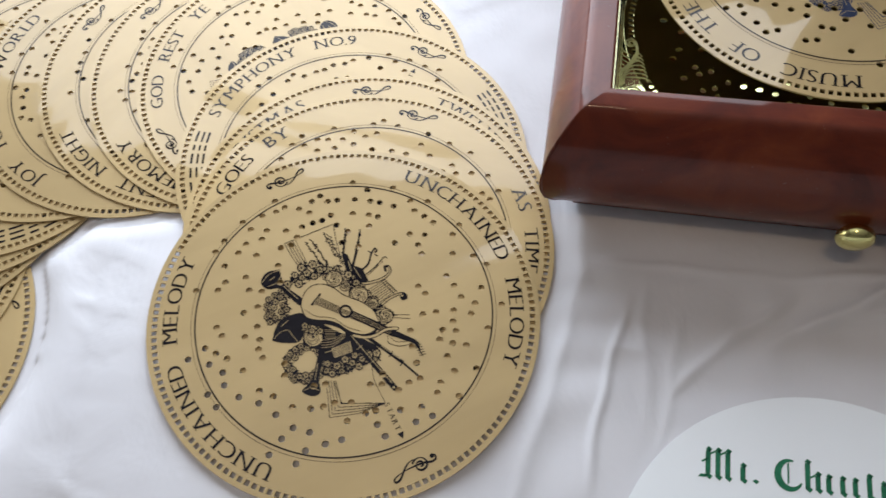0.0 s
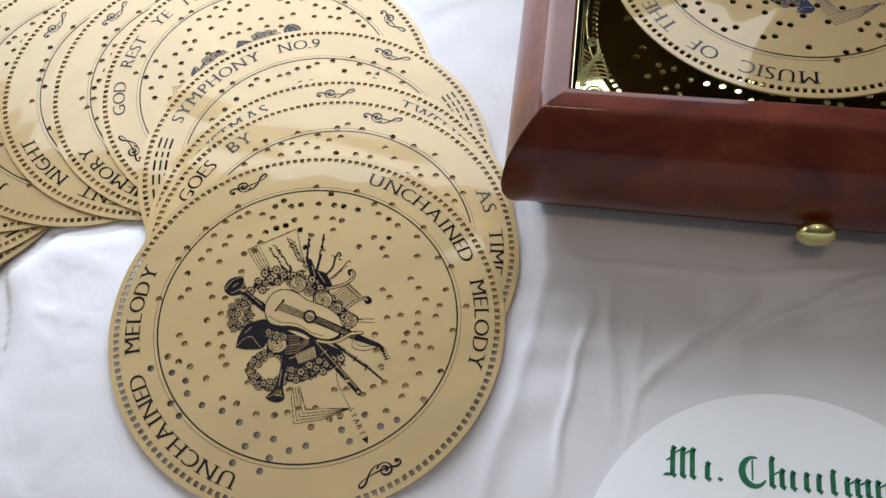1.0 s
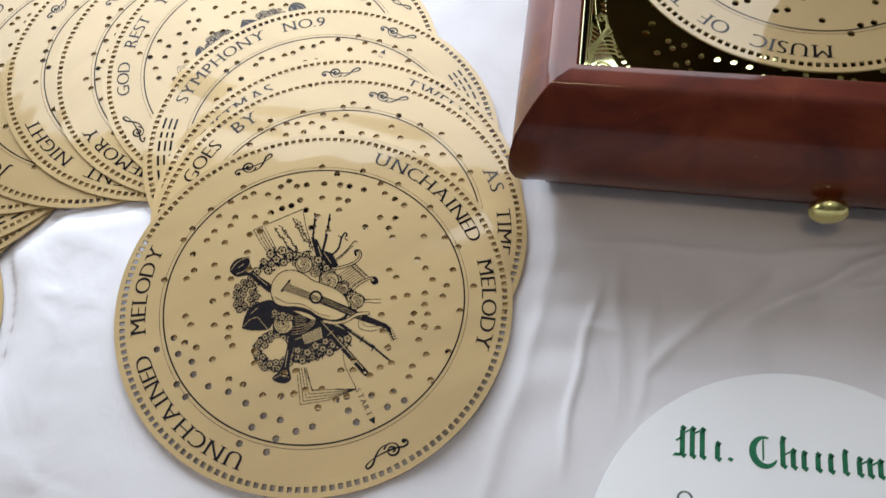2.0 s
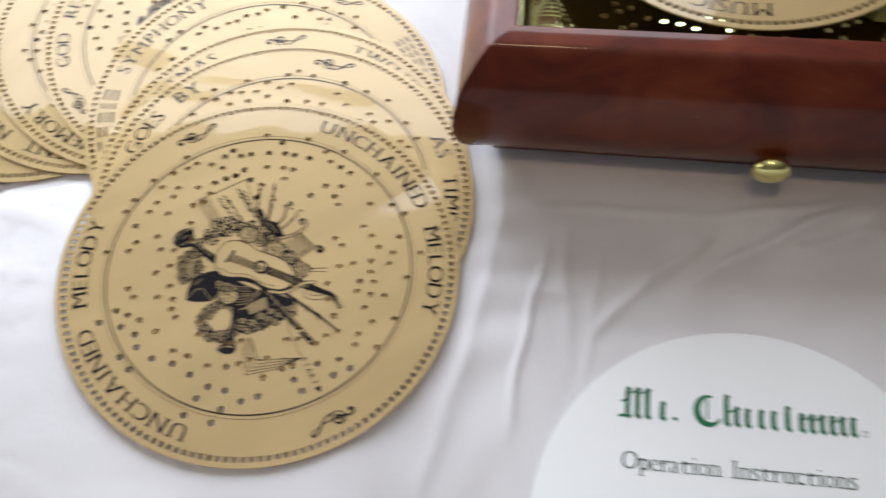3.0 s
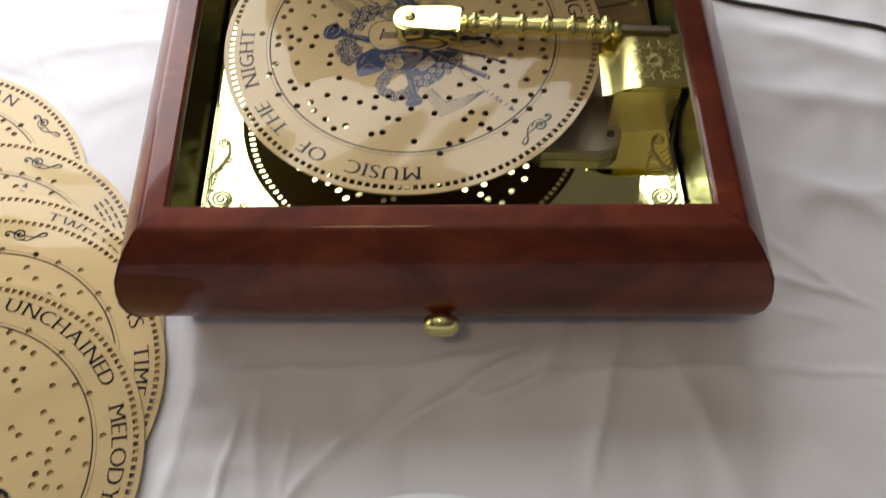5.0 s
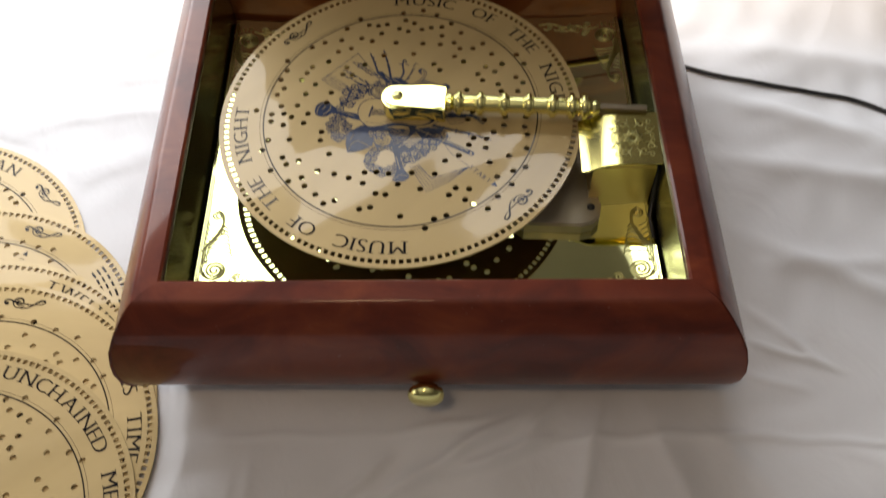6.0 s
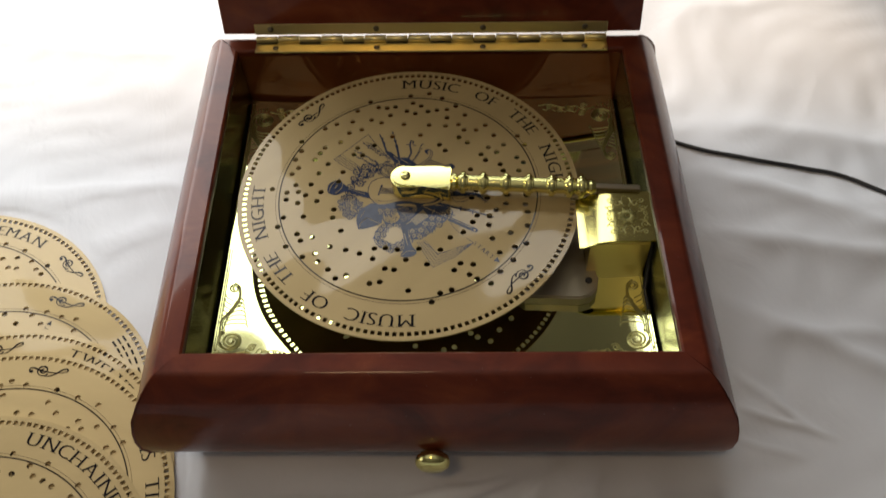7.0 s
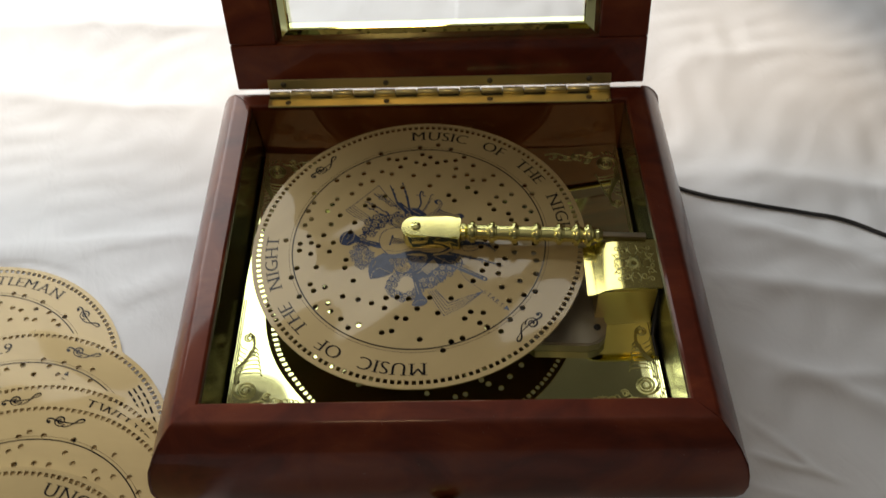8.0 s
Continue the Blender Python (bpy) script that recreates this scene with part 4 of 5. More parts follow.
Y0 = 0.0525
for gap, strokes, tall, lean in ((0.0035, 3, 0.0150, 0.0), (0.0162, 1, 0.0090, 0.0), (0.0060, 0, 0.0, 0.0), (0.0118, -1, 0.0150, 0.0), (0.0118, 2, 0.0150, 0.0), (0.0094, 1, 0.0090, 0.0), (0.0062, 1, 0.0090, 0.0),
                                 (0.0056, 1, 0.0090, 0.0), (0.0064, 1, 0.0118, 0.0), (0.0062, 3, 0.0090, 0.0), (0.0136, 2, 0.0090, 0.0), (0.0092, 1, 0.0090, 0.0)):
    x = (x if strokes != 3 or tall < 0.01 else -0.0620) + gap
    if strokes == 0:
        flag(x, Y0 + 0.0010, 0.0030, 0.0012)
    if strokes == -1:
        logo.swell([(x + 0.0040 + 0.0058 * math.cos(radians(a)), Y0 + 0.0066 + 0.0070 * math.sin(radians(a))) for a in range(75, 331, 15)], [0.0008 + 0.0026 * math.sin(math.pi * k / 17) for k in range(18)])
        pen(x + 0.0030, Y0 + 0.0020, x + 0.0030, Y0 + 0.0125, 0.0009)
    for j in range(max(strokes, 0)):
        sx = x + 0.0046 * j
        high = tall if j == 0 or tall < 0.0140 or strokes == 3 else 0.0095
        pen(sx + lean, Y0 + 0.0010, sx - lean, Y0 + high - 0.0010)
        flag(sx - lean + 0.0004, Y0 + high - 0.0010)
        flag(sx + lean + 0.0006, Y0 + 0.0006)
        if j:
            pen(sx - 0.0036, Y0 + high - 0.0034, sx - 0.0008, Y0 + high - 0.0012, 0.0009)
    if tall > 0.0140 and strokes == 3:
        pen(x - 0.0040, Y0 + 0.0004, x - 0.0004, Y0 + 0.0010, 0.0012)
        logo.swell([(x - 0.0030 + 0.0006 * k, Y0 + 0.0075 + 0.0004 * k) for k in range(6)], [0.0010] * 6)
logo.ring(x + 0.0052, Y0 + 0.0016, 0.0014, 0.0003, 12)
logo.v = [(0.0045 + 1.025 * x, y, z) for x, y, z in logo.v]
logo.make("printed_mark", GREEN_INK, card, "green printed heading mark")

# ---- music box ----
IN_X, IN_Y0, IN_Y1 = 0.1305, 0.036, 0.2655
RIM, FLOOR_Z, RIM_W = 0.0915, 0.0465, 0.0105
PROFILE = [(0.0, 0.0915), (0.0010, 0.09138), (0.0021, 0.09095), (0.0034, 0.0901), (0.0050, 0.0886), (0.0070, 0.0863), (0.0095, 0.0832), (0.0138, 0.0765), (0.0182, 0.0675), (0.0205, 0.0580), (0.0219, 0.0480), (0.0217, 0.0390), (0.0198, 0.0300), (0.0158, 0.0215), (0.0105, 0.0135), (0.0055, 0.0075), (0.0038, 0.0)]
music_box = tagged(new("music_box"), "open mahogany music box with a brass-lined interior playing a disc", "music box")
music_box.matrix_world = pose(-0.0008, 0, 0, 0, 0, 0.3)


def rail(name, ax, ay, bx, by, label=""):
    """A mitred rail of the box from inner corner a to inner corner b, with the box's inside on its left."""
    dx, dy = bx - ax, by - ay
    d = math.hypot(dx, dy)
    ux, uy = dx / d, dy / d
    ox, oy = uy, -ux
    section = [(0.0, 0.0)] + [(0.0, FLOOR_Z - 0.006), (0.0, RIM - 0.0012), (0.0012, RIM)] + [(RIM_W + q, z) for q, z in PROFILE]
    verts, faces = [], []
    for px, py, sign in ((ax, ay, -1), (bx, by, 1)):
        verts += [(px + ox * q + ux * q * sign * 0.9997, py + oy * q + uy * q * sign * 0.9997, z) for q, z in section]
    n = len(section)
    for k in range(n):
        j = (k + 1) % n
        faces.append((k, j, n + j, n + k))
    faces.append(tuple(range(n - 1, -1, -1)))
    faces.append(tuple(range(n, 2 * n)))
    bm = bmesh.new()
    vs = [bm.verts.new(v) for v in verts]
    for f in faces:
        bm.faces.new([vs[i] for i in f])
    ob = part(name, bm, WOOD, music_box, label)
    me = ob.data
    for p in me.polygons:
        p.use_smooth = len(p.vertices) == 4
    me.set_sharp_from_angle(angle=radians(40))
    return ob


BACK = -0.0062  # the case is a little out of square: its back stands this far to the side


def askew(y):
    return BACK * (y - IN_Y0) / (IN_Y1 - IN_Y0)


rail("front_rail", -IN_X, IN_Y0, IN_X, IN_Y0)
rail("side_rail", IN_X, IN_Y0, IN_X + BACK, IN_Y1 - 0.0015)
rail("back_rail", IN_X + BACK, IN_Y1 - 0.0015, -IN_X + BACK, IN_Y1 + 0.0020)
rail("side_rail", -IN_X + BACK, IN_Y1 + 0.0020, -IN_X, IN_Y0)
# brass-lined inside: floor sheet, a dark gap round it, four upright sheets
board = box_bm(-IN_X + 0.0005, IN_X - 0.0005, IN_Y0 + 0.0005, IN_Y1 - 0.0005, 0.002, FLOOR_Z - 0.003)
for v in board.verts:
    v.co.x += askew(v.co.y)
part("base_board", board, GAP_SHADE, music_box, "board coloured black as the shade in the gap round the brass floor")
GAP = 0.0024


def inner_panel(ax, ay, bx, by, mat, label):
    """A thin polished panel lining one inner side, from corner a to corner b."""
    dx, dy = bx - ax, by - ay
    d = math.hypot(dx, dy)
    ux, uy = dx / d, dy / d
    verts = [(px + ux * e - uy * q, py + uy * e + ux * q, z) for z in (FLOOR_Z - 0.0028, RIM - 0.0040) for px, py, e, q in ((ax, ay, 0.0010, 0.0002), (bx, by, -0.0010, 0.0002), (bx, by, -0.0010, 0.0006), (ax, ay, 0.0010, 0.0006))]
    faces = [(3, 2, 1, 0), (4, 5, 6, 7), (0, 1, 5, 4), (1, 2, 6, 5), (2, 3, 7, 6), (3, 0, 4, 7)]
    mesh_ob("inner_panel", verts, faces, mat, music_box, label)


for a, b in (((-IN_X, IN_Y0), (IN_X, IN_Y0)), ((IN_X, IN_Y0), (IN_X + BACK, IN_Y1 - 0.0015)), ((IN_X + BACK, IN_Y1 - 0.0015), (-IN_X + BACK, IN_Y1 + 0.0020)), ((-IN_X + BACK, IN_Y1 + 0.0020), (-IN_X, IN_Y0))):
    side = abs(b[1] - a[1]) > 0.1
    # the unseen front lining is brass too, added as a reflector for the cover bracket
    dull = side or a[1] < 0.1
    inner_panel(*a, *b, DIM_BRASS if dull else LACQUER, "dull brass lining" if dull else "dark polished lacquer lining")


def sheet_z(x, y):
    """The thin brass sheet is dished: it lifts a little towards its sides and its two front corners."""
    f = max(0.0, 0.125 - y) / 0.085 * float(1 - smoothstep(-0.075, -0.030, x) + smoothstep(0.098, 0.124, x))
    edge = max(0.0, abs(x - askew(y)) - 0.088) / 0.040
    return FLOOR_Z + 0.0030 * f * f + 0.0026 * edge * edge + 0.0002 * math.sin(70 * x) * math.sin(55 * y)


sx0, sx1, sy0, sy1, sn, sm = -IN_X + GAP, IN_X - GAP, IN_Y0 + GAP, IN_Y1 - GAP, 48, 42
sv = [(sx0 + (sx1 - sx0) * i / sn + askew(sy0 + (sy1 - sy0) * j / sm), sy0 + (sy1 - sy0) * j / sm) for j in range(sm + 1) for i in range(sn + 1)]
top = [(x, y, sheet_z(x, y)) for x, y in sv]
low = [(x, y, sheet_z(x, y) - 0.0012) for x, y in sv]
w, nv = sn + 1, len(sv)
sf = [(j * w + i, j * w + i + 1, (j + 1) * w + i + 1, (j + 1) * w + i) for j in range(sm) for i in range(sn)]
sf += [tuple(k + nv for k in reversed(f)) for f in sf]
for i in range(sn):
    sf += [(i + 1, i, i + nv, i + 1 + nv), (sm * w + i, sm * w + i + 1, sm * w + i + 1 + nv, sm * w + i + nv)]
for j in range(sm):
    sf += [(j * w, (j + 1) * w, (j + 1) * w + nv, j * w + nv), ((j + 1) * w + sn, j * w + sn, j * w + sn + nv, (j + 1) * w + sn + nv)]
brass_floor = mesh_ob("brass_floor", top + low, sf, MIRROR, music_box, "mirror-polished brass floor sheet", True)
brass_floor.data.set_sharp_from_angle(angle=radians(40))


# embossed corner ornaments on the floor sheet
def tube_bm(pts, r, sides=6, bm=None):
    bm = bm or bmesh.new()
    rings = []
    for k, p in enumerate(pts):
        a, b = Vector(pts[max(k - 1, 0)]), Vector(pts[min(k + 1, len(pts) - 1)])
        t = (b - a).normalized()
        u = t.cross(Vector((0, 0, 1)))
        u = u.normalized() if u.length > 1e-6 else Vector((1, 0, 0))
        w = u.cross(t)
        rings.append([bm.verts.new(Vector(p) + u * r * math.cos(2 * math.pi * j / sides) + w * r * math.sin(2 * math.pi * j / sides)) for j in range(sides)])
    for a, b in zip(rings, rings[1:]):
        for j in range(sides):
            bm.faces.new((a[j], a[(j + 1) % sides], b[(j + 1) % sides], b[j]))
    bm.faces.new(list(reversed(rings[0])))
    bm.faces.new(rings[-1])
    return bm


def scroll(cx, cy, r, turns, start, sx, sy, z=FLOOR_Z):
    return [(cx + sx * r * (1 - k / (turns * 14 + 6)) * math.cos(start + k * 0.45), cy + sy * r * (1 - k / (turns * 14 + 6)) * math.sin(start + k * 0.45), z) for k in range(int(turns * 14))]


for sx, sy, cx, cy, inset in ((1, 1, -IN_X + GAP, IN_Y0 + GAP, 0.0085), (-1, 1, IN_X - GAP, IN_Y0 + GAP, 0.0085), (1, -1, -IN_X + GAP, IN_Y1 - GAP, 0.0), (-1, -1, IN_X - GAP, IN_Y1 - GAP, 0.0)):
    bm = bmesh.new()

    def trace(pts, r=0.0005):
        tube_bm([(cx + sx * u, cy + sy * (v + inset), FLOOR_Z) for u, v in curve_pts(pts, 5)], 1.35 * r, 5, bm)

    # volutes: the large one, its rims, the scroll that ends the stem and small ones in the sprays
    for u, v, r, turns, a0, k in ((0.0100, 0.0190, 0.0064, 2.7, 3.4, 0.00060), (0.0100, 0.0190, 0.0078, 1.0, 2.2, 0.00045), (0.0100, 0.0190, 0.0090, 0.7, 2.4, 0.00038), (0.0072, 0.0560, 0.0036, 2.0, 5.6, 0.00048), (0.0110, 0.0455, 0.0022, 1.5, 2.0, 0.00040),
                              (0.0225, 0.0150, 0.0026, 1.6, 0.4, 0.00042), (0.0300, 0.0105, 0.0032, 1.8, 5.0, 0.00045), (0.0375, 0.0120, 0.0022, 1.5, 2.2, 0.00040), (0.0205, 0.0085, 0.0024, 1.5, 3.0, 0.00042), (0.0450, 0.0085, 0.0020, 1.4, 0.8, 0.00036)):
        tube_bm(scroll(cx + sx * u, cy + sy * (v + inset), r, turns, a0, sx, sy), 1.45 * k, 5, bm)
    for k in range(3):  # the doubled stem that rises from the volute to the scroll
        e = 0.0011 * k
        trace([(0.0030 + e, 0.0230), (0.0026 + e, 0.0330), (0.0068 + 0.8 * e, 0.0405), (0.0106 + 0.4 * e, 0.0490), (0.0098 + 0.3 * e, 0.0570), (0.0070, 0.0596 + 0.3 * e)], 0.00048 - 0.00005 * k)
    for k in range(7):  # leaf fronds curling off the stem
        q = 0.0270 + 0.0030 * k
        w = 0.0100 - 0.0007 * k
        trace([(0.0036 + 0.0008 * k, q), (0.0066 + 0.0009 * k, q + 0.0034), (0.0062 + w, q + 0.0042), (0.0082 + w, q + 0.0018)], 0.00042)
        trace([(0.0030 + 0.0008 * k, q + 0.0020), (0.0016 + 0.0003 * k, q + 0.0044), (0.0028, q + 0.0066)], 0.00034)
    for k in range(6):  # a fan of rays on the outer side of the volute
        a = radians(196 + 15 * k)
        trace([(0.0100 + 0.0094 * math.cos(a), 0.0190 + 0.0094 * math.sin(a)), (0.0100 + 0.0108 * math.cos(a + 0.1), 0.0190 + 0.0118 * math.sin(a + 0.1))], 0.00036)
    trace([(0.0130, 0.0105), (0.0200, 0.0120), (0.0270, 0.0085), (0.0350, 0.0095), (0.0440, 0.0062), (0.0520, 0.0070)], 0.00048)
    for k in range(5):  # husks along the low spray
        u = 0.0180 + 0.0066 * k
        trace([(u, 0.0105 - 0.0006 * k), (u + 0.0022, 0.0148 - 0.0008 * k), (u + 0.0046, 0.0140 - 0.0009 * k)], 0.00038)
    for k in range(2):  # ridges beside the edge
        e = 0.0009 + 0.0012 * k
        trace([(e, a) for a in (0.004, 0.020, 0.050, 0.085)], 0.00032)
    for v in bm.verts:
        v.co.x += askew(v.co.y)
        v.co.z += sheet_z(v.co.x, v.co.y) - FLOOR_Z - 0.00022
    part("corner_ornament", bm, CHASED, music_box, "embossed brass scrollwork", True)

# front knob with its stem
part("knob", lathe_bm([(0.0, 0.0), (0.0032, 0.0), (0.0032, 0.0045), (0.0060, 0.0062), (0.0090, 0.0085), (0.0098, 0.0112), (0.0090, 0.0138), (0.0062, 0.0156), (0.0, 0.0162)], 32, pose(0, 0.0095, 0.034, 90, 0, 0)), BRASS, music_box, "oval polished brass knob", True)

# piano hinge
HY, HZ = IN_Y1 + 0.0085, RIM + 0.0026
hinge = part("hinge", box_bm(-0.1190, 0.1190, -0.0108, -0.0010, -0.0025, -0.0013, 0.0003), OLD_BRASS, music_box, "long brass piano hinge with screwed leaves")
hinge.matrix_local = pose(BACK + 0.0014, HY, HZ, 0, 0, -0.9)
count = 16
for k in range(count):
    x0, x1 = -0.1190 + 0.2380 * k / count + 0.0003, -0.1190 + 0.2380 * (k + 1) / count - 0.0003
    part("knuckle", lathe_bm([(0, 0), (0.0018, 0), (0.0021, 0.0003), (0.0021, x1 - x0 - 0.0003), (0.0018, x1 - x0), (0, x1 - x0)], 14, pose(x0, 0, 0, 0, 90, 0)), OLD_BRASS, hinge, "", True)
    side = 1 if k % 2 else -1
    y0 = 0.0022 if side > 0 else -0.0032
    # a solid dark strip is painted in for the slit's shade
    part("slit", box_bm(x0, x1, y0, y0 + 0.0009, -0.0012, 0.0006 if side > 0 else -0.0006), GAP_SHADE, hinge, "dark strip imitating the shaded slit beside the knuckle")
for x in (-0.105, -0.036, 0.036, 0.104):
    part("screw", lathe_bm([(0.0020, 0), (0.0020, 0.0003), (0.0012, 0.0006), (0, 0.0006)], 12, pose(x, -0.0072, -0.0014)), STEEL, hinge, "dull screw head", True)

# lid, thrown back past upright
LEAN = 16.0
lid = new("lid")
lid.parent = music_box
lid["label"] = "open mahogany lid with a glass pane in a brass bezel"
lid.matrix_local = pose(BACK + 0.0014, HY + 0.0010, HZ + 0.0012, 0, 0, -0.9) @ pose(0, 0, 0, 90 - LEAN, 0, 0)  # local x across, y up the lid, z towards the viewer
LX, LH, LT2 = 0.1412, 0.245, 0.024
RAIL_S, RAIL_B = 0.0322, 0.0350
for name, b in (("lid_rail", (-LX, LX, 0.002, RAIL_B)), ("lid_rail", (-LX, LX, LH - RAIL_B, LH)), ("lid_stile", (-LX, -LX + RAIL_S, RAIL_B + 0.0002, LH - RAIL_B - 0.0002)), ("lid_stile", (LX - RAIL_S, LX, RAIL_B + 0.0002, LH - RAIL_B - 0.0002))):
    part(name, box_bm(*b, -LT2, 0.0, 0.0012), WOOD, lid)
bx, by0, by1, bw = LX - RAIL_S, RAIL_B, LH - RAIL_B, 0.0085


def bezel_strip(ax, ay, bx_, by_):
    """A slanting brass strip from outer corner a to outer corner b, mitred, rising towards the glass, with a thin bright lip."""
    dx, dy = bx_ - ax, by_ - ay
    d = math.hypot(dx, dy)
    ux, uy, ox, oy = dx / d, dy / d, -dy / d, dx / d
    section = [(0.0002, -0.0060), (bw, -0.0040), (bw + 0.0009, -0.0036), (bw + 0.0018, -0.0042), (bw + 0.0018, -0.0120), (0.0002, -0.0120)]
    bm = bmesh.new()
    ends = []
    for px, py, sign in ((ax, ay, 1), (bx_, by_, -1)):
        ends.append([bm.verts.new((px + ox * q + ux * q * sign, py + oy * q + uy * q * sign, z)) for q, z in section])
    n = len(section)
    for k in range(n):
        j = (k + 1) % n
        bm.faces.new((ends[0][k], ends[0][j], ends[1][j], ends[1][k]))
    bm.faces.new(list(reversed(ends[0])))
    bm.faces.new(ends[1])
    part("bezel", bm, MIRROR, lid, "polished brass bezel strip")


for a, b in (((-bx, by0), (bx, by0)), ((bx, by0), (bx, by1)), ((bx, by1), (-bx, by1)), ((-bx, by1), (-bx, by0))):
    bezel_strip(*a, *b)
# the pane's tint stands in for deeper shade on disc and front cloth
part("glass_pane", box_bm(-bx + bw * 0.6, bx - bw * 0.6, by0 + bw * 0.6, by1 - bw * 0.6, -0.0160, -0.0125), GLASS, lid, "glass pane, tinted to dim the light on the disc")
part("hinge_leaf", box_bm(-0.1190, 0.1190, 0.0022, 0.0098, 0.0002, 0.0012, 0.0003), OLD_BRASS, lid, "upper brass hinge leaf")
for x in (-0.108, -0.036, 0.036, 0.104):
    part("screw", lathe_bm([(0.0020, 0), (0.0020, 0.0003), (0.0012, 0.0006), (0, 0.0006)], 12, pose(x, 0.0062, 0.0012)), STEEL, lid, "", True)

# playing works: spindle, arm, comb cover
SX, SY, DZ = -0.0178, 0.1526, 0.0800
part("spindle", lathe_bm([(0, 0), (0.010, 0), (0.010, 0.003), (0.004, 0.0045), (0.004, DZ - FLOOR_Z - 0.0011), (0.0021, DZ - FLOOR_Z - 0.0009), (0.0021, DZ - FLOOR_Z + 0.0015), (0.0014, DZ - FLOOR_Z + 0.0022), (0, DZ - FLOOR_Z + 0.0022)], 20, pose(SX, SY, FLOOR_Z)), BRASS, music_box, "", True)
arm = new("arm")
arm.parent = music_box
arm["label"] = "turned brass arm holding the disc down"
AZ = 0.0887
arm.matrix_local = pose(SX + 0.0012, SY + 0.0004, AZ, 4.5, 0, -3.6)
head = [(-0.0080 + 0.0080 * (1 - math.cos(radians(a))), 0.0078 * math.sin(radians(a))) for a in range(-80, 81, 16)]
head = [(x - 0.001, y) for x, y in head] + [(0.020, 0.0066), (0.026, 0.0080), (0.0270, 0.0070), (0.0270, -0.0070), (0.026, -0.0080), (0.020, -0.0066)]
head = list(reversed(head))
part("arm_head", outline_bm(head, -0.0072, 0.0058, 0.0012), BRASS, arm, "waisted polished brass head")
part("screw", lathe_bm([(0.0031, 0.0056), (0.0031, 0.0064), (0.0022, 0.0072), (0, 0.0073)], 16), BRASS, arm, "", True)
part("pin", lathe_bm([(0, -0.0088), (0.0009, -0.0088), (0.0009, -0.007), (0, -0.007)], 10, pose(0.0005, -0.0060, 0)), BRASS, arm, "", True)
rod = [(0.0, 0.0268), (0.0042, 0.0268), (0.0054, 0.0280), (0.0054, 0.0300), (0.0040, 0.0312)]
for k, at in enumerate((0.0345, 0.0465, 0.0600, 0.0735, 0.0870, 0.0975, 0.1045)):
    big = 0.0071 if k > 4 else 0.0068
    rod += [(0.0046, at - 0.0030), (0.0052, at - 0.0026), (0.0053, at - 0.0018), (big - 0.0004, at - 0.0015), (big, at - 0.0008), (big, at + 0.0008), (big - 0.0004, at + 0.0015), (0.0053, at + 0.0018), (0.0052, at + 0.0026), (0.0046, at + 0.0030)]
rod += [(0.0040, 0.1090), (0.0048, 0.1105), (0.0032, 0.1130), (0.0, 0.1135)]
part("arm_rod", lathe_bm(rod, 28, pose(0, 0, 0.0010, 0, 90, 0)), BRASS, arm, "turned brass rod with rings", True).data.set_sharp_from_angle(angle=radians(42))
part("arm_tip", box_bm(0.112, 0.139, -0.0017, 0.0020, -0.0014, 0.0026, 0.0006), STEEL, arm, "grey metal tip of the arm")
part("arm_post", box_bm(0.130, 0.138, -0.0035, 0.0035, FLOOR_Z - AZ, -0.0020, 0.0008), BRASS, arm, "brass post under the arm")

cover = new("comb_cover")
cover.parent = music_box
cover["label"] = "curved brass cover over the playing comb"
CX0, CX1, CY0, CY1, CZ1 = 0.0846, 0.1272, 0.1074, 0.1430, 0.0885
sec = [(CX0, 0.0818), (CX0 + 0.0030, 0.0823), (CX0 + 0.0060, 0.0837), (CX0 + 0.0095, 0.0862), (CX0 + 0.0135, 0.0877), (CX0 + 0.0175, 0.0883), (CX0 + 0.0220, CZ1), (CX1, CZ1)]
bm = bmesh.new()
thick = 0.0011
rows = []
for y in (CY0, CY1):
    up = [bm.verts.new((x, y, z)) for x, z in sec]
    dn = [bm.verts.new((x + (thick * 0.5 if k < 6 else 0), y, z - thick)) for k, (x, z) in enumerate(sec)]
    rows.append((up, dn))
n = len(sec)
for k in range(n - 1):
    (u0, d0), (u1, d1) = rows
    bm.faces.new((u0[k], u0[k + 1], u1[k + 1], u1[k]))
    bm.faces.new((d0[k + 1], d0[k], d1[k], d1[k + 1]))
    bm.faces.new((u0[k + 1], u0[k], d0[k], d0[k + 1]))
    bm.faces.new((u1[k], u1[k + 1], d1[k + 1], d1[k]))
for k in (0, n - 1):
    bm.faces.new((rows[0][0][k], rows[1][0][k], rows[1][1][k], rows[0][1][k]))
shell = part("cover_shell", bm, SOFT_BRASS, cover, "bent polished brass sheet", True)
shell.data.set_sharp_from_angle(angle=radians(50))
bm = bmesh.new()
ox, oy = CX0 + 0.0282, (CY0 + CY1) / 2  # the middle of the flat top


def chase(pts, r=0.00036):
    tube_bm([(ox + u, oy + v, float(np.interp(ox + u, *zip(*sec)))) for u, v in pts], r, 5, bm)


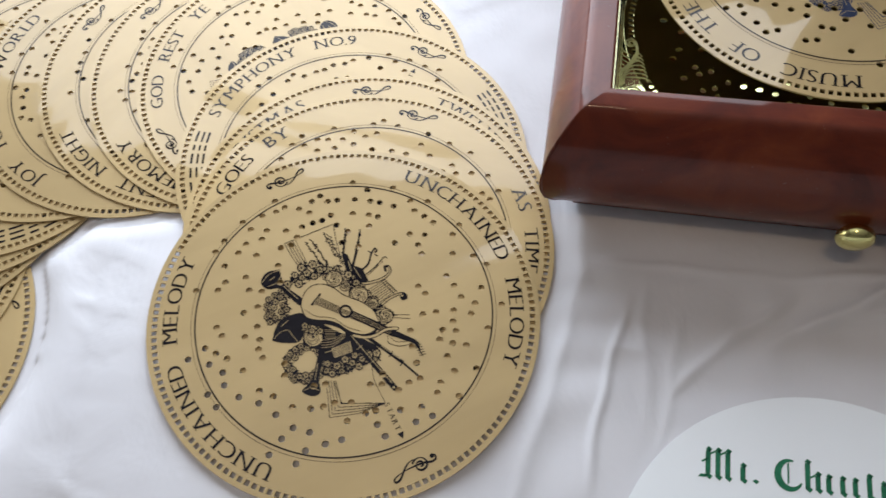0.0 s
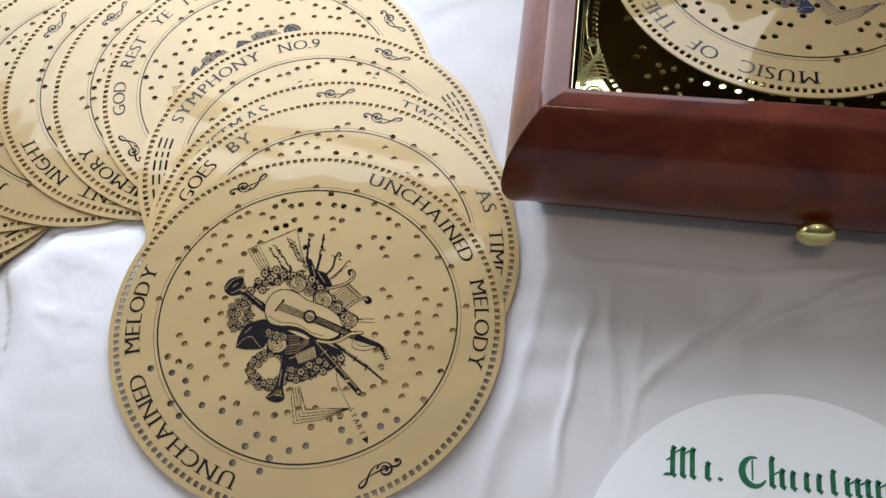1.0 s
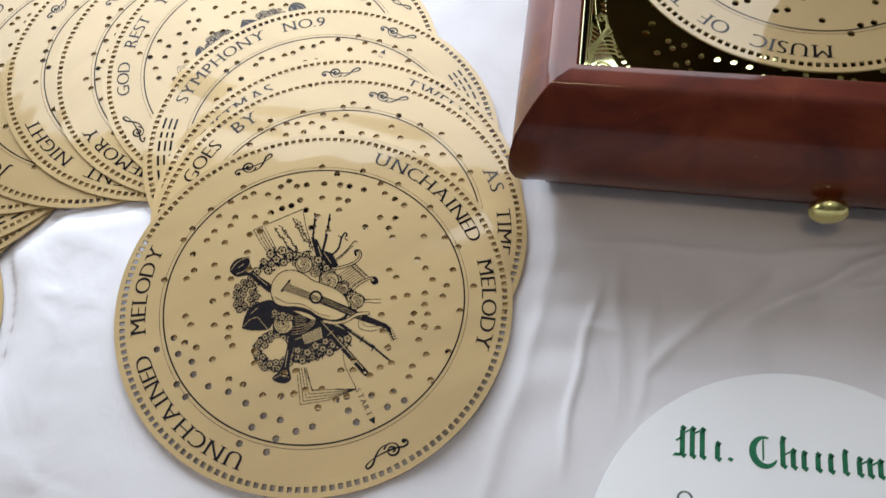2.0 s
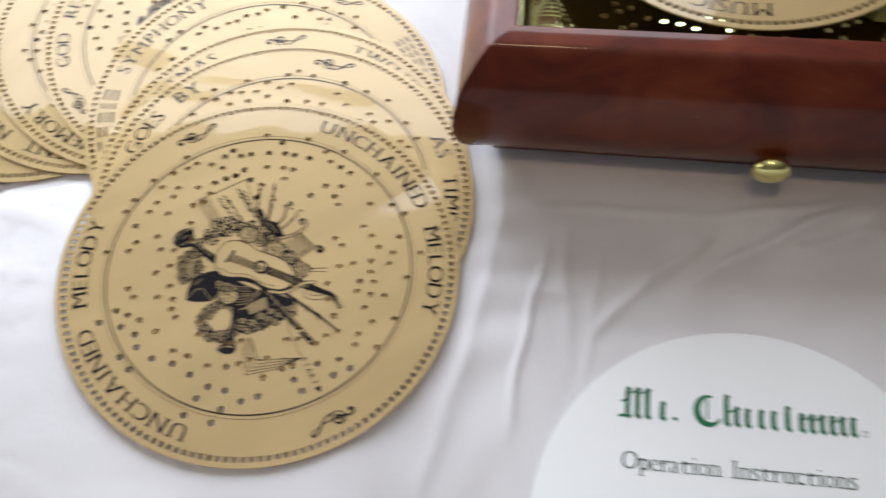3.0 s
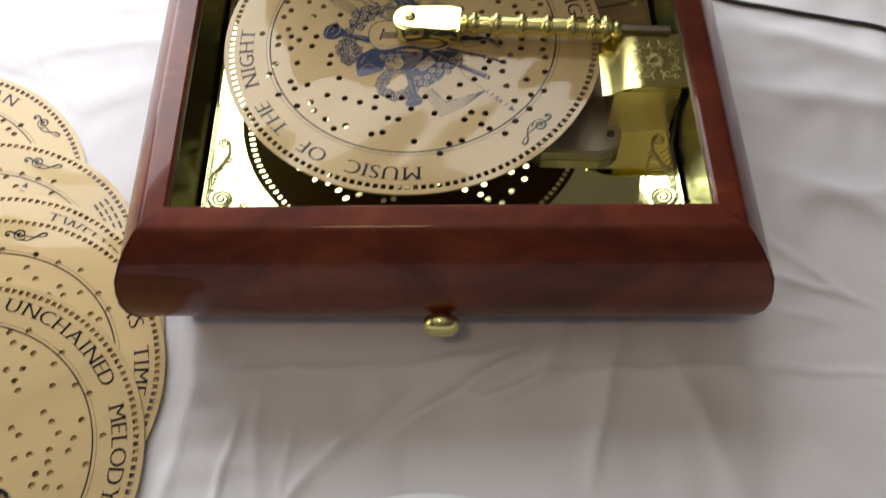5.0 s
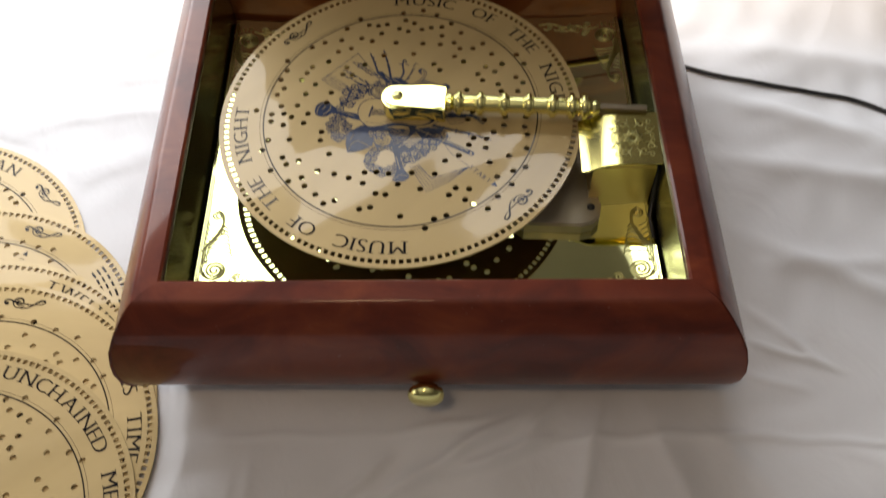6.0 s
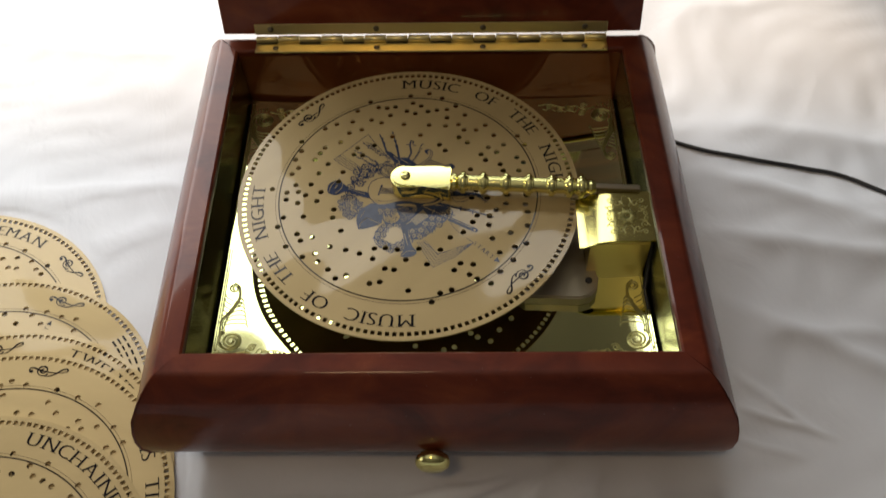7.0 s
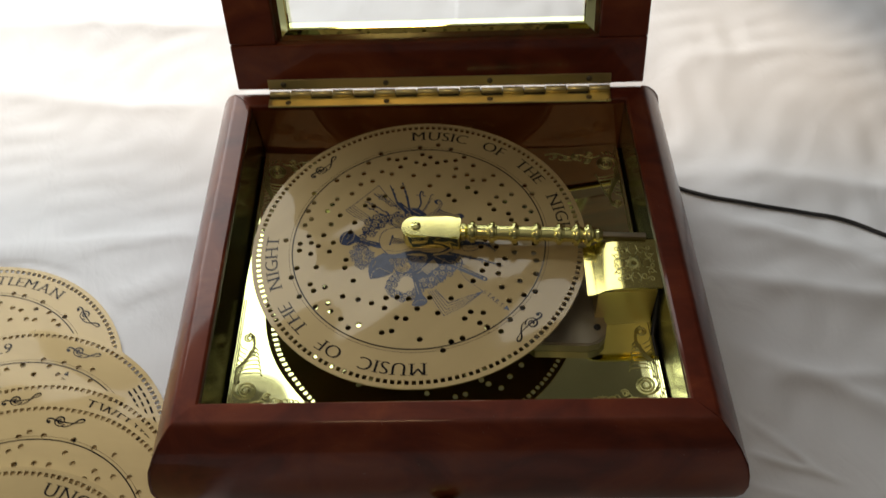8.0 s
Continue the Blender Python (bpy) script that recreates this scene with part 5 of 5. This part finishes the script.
for k in range(16):  # petals of a double rosette
    a, r0, r1 = 2 * math.pi * k / 16, 0.0016, 0.0058 if k % 2 else 0.0044
    for side in (-1, 1):
        chase([(q * math.cos(a + side * 0.17 * math.sin(math.pi * (q - r0) / (r1 - r0))), q * math.sin(a + side * 0.17 * math.sin(math.pi * (q - r0) / (r1 - r0)))) for q in (r0, r0 + 0.3 * (r1 - r0), r0 + 0.65 * (r1 - r0), r1)])
for sy in (-1, 1):  # paired scrolls and leaf sprays round it
    for sx in (-1, 1):
        for cx, cy, r, turn in ((0.0052, 0.0092, 0.0026, 0.4), (0.0096, 0.0060, 0.0024, 2.2), (0.0090, 0.0115, 0.0018, 4.0), (0.0108, 0.0016, 0.0017, 1.2)):
            chase([(sx * (cx + r * (1 - j / 15) * math.cos(turn + 0.62 * j)), sy * (cy + r * (1 - j / 15) * math.sin(turn + 0.62 * j))) for j in range(12)])
        chase(curve_pts([(sx * 0.0012, sy * 0.0068), (sx * 0.0028, sy * 0.0100), (sx * 0.0022, sy * 0.0132)], 4))
        chase(curve_pts([(sx * 0.0066, sy * 0.0030), (sx * 0.0092, sy * 0.0034), (sx * 0.0122, sy * 0.0072)], 4))
part("ornament", bm, CHASED, cover, "embossed floral ornament", True)
bracket = box_bm(CX0 + 0.0064, CX1 - 0.002, CY0 + 0.002, CY1 - 0.003, FLOOR_Z + 0.0002, 0.0822)
box_bm(CX0 + 0.0150, CX1 - 0.0024, CY0 + 0.0024, CY1 - 0.0034, 0.0810, CZ1 - thick - 0.0002, bm=bracket)
part("cover_bracket", bracket, OLD_BRASS, cover, "brass bracket under the cover")
comb = [(0.030, 0.1120), (0.054, 0.0915), (0.086, 0.0902), (0.0925, 0.0920), (0.0965, 0.0965), (0.0982, 0.1050), (0.0955, 0.1100), (0.0975, 0.1160), (0.0975, 0.1520), (0.060, 0.1640), (0.030, 0.1640)]
part("comb_plate", outline_bm(comb, FLOOR_Z + 0.0003, FLOOR_Z + 0.0085, 0.0010), ZINC, music_box, "grey cast metal comb plate")
part("screw", lathe_bm([(0.0022, 0.0), (0.0022, 0.0006), (0.0014, 0.0012), (0, 0.0012)], 12, pose(0.0920, 0.1025, FLOOR_Z + 0.0084)), BLACK, music_box, "dark screw", True)
part("wire", tube_bm([(IN_X - 0.0035, 0.118, CZ1 - 0.004), (IN_X - 0.0030, 0.110, 0.062), (IN_X - 0.0048, 0.100, 0.048), (IN_X - 0.0042, 0.085, FLOOR_Z + 0.0020)], 0.0016, 8), BLACK, music_box, "thin black wire", True)

# the disc that plays, resting on the spindle's shoulder
music_disc("MUSIC OF THE NIGHT", "", SX, SY, DZ, -44, "gold printed music disc mounted on the music box spindle", 2, group="", ink=BLUE_INK, scale=0.973)

# ---- power cord ----
cord_line = curve_pts([(0.128, 0.300, 0.004), (0.150, 0.285, 0.0035), (0.174, 0.262, 0.0035), (0.219, 0.2445, 0.0040), (0.281, 0.230, 0.0040), (0.312, 0.212, 0.0040), (0.40, 0.15, 0.0035), (0.55, 0.13, 0.0030)], 8)
cord_line = [(x, y, cloth_z(x, y) + 0.0016) for x, y, z in cord_line]
cord = part("power_cord", tube_bm(cord_line, 0.0015, 8), BLACK, None, "", True)
tagged(cord, "thin black power cord lying on the white cloth", "power cord")
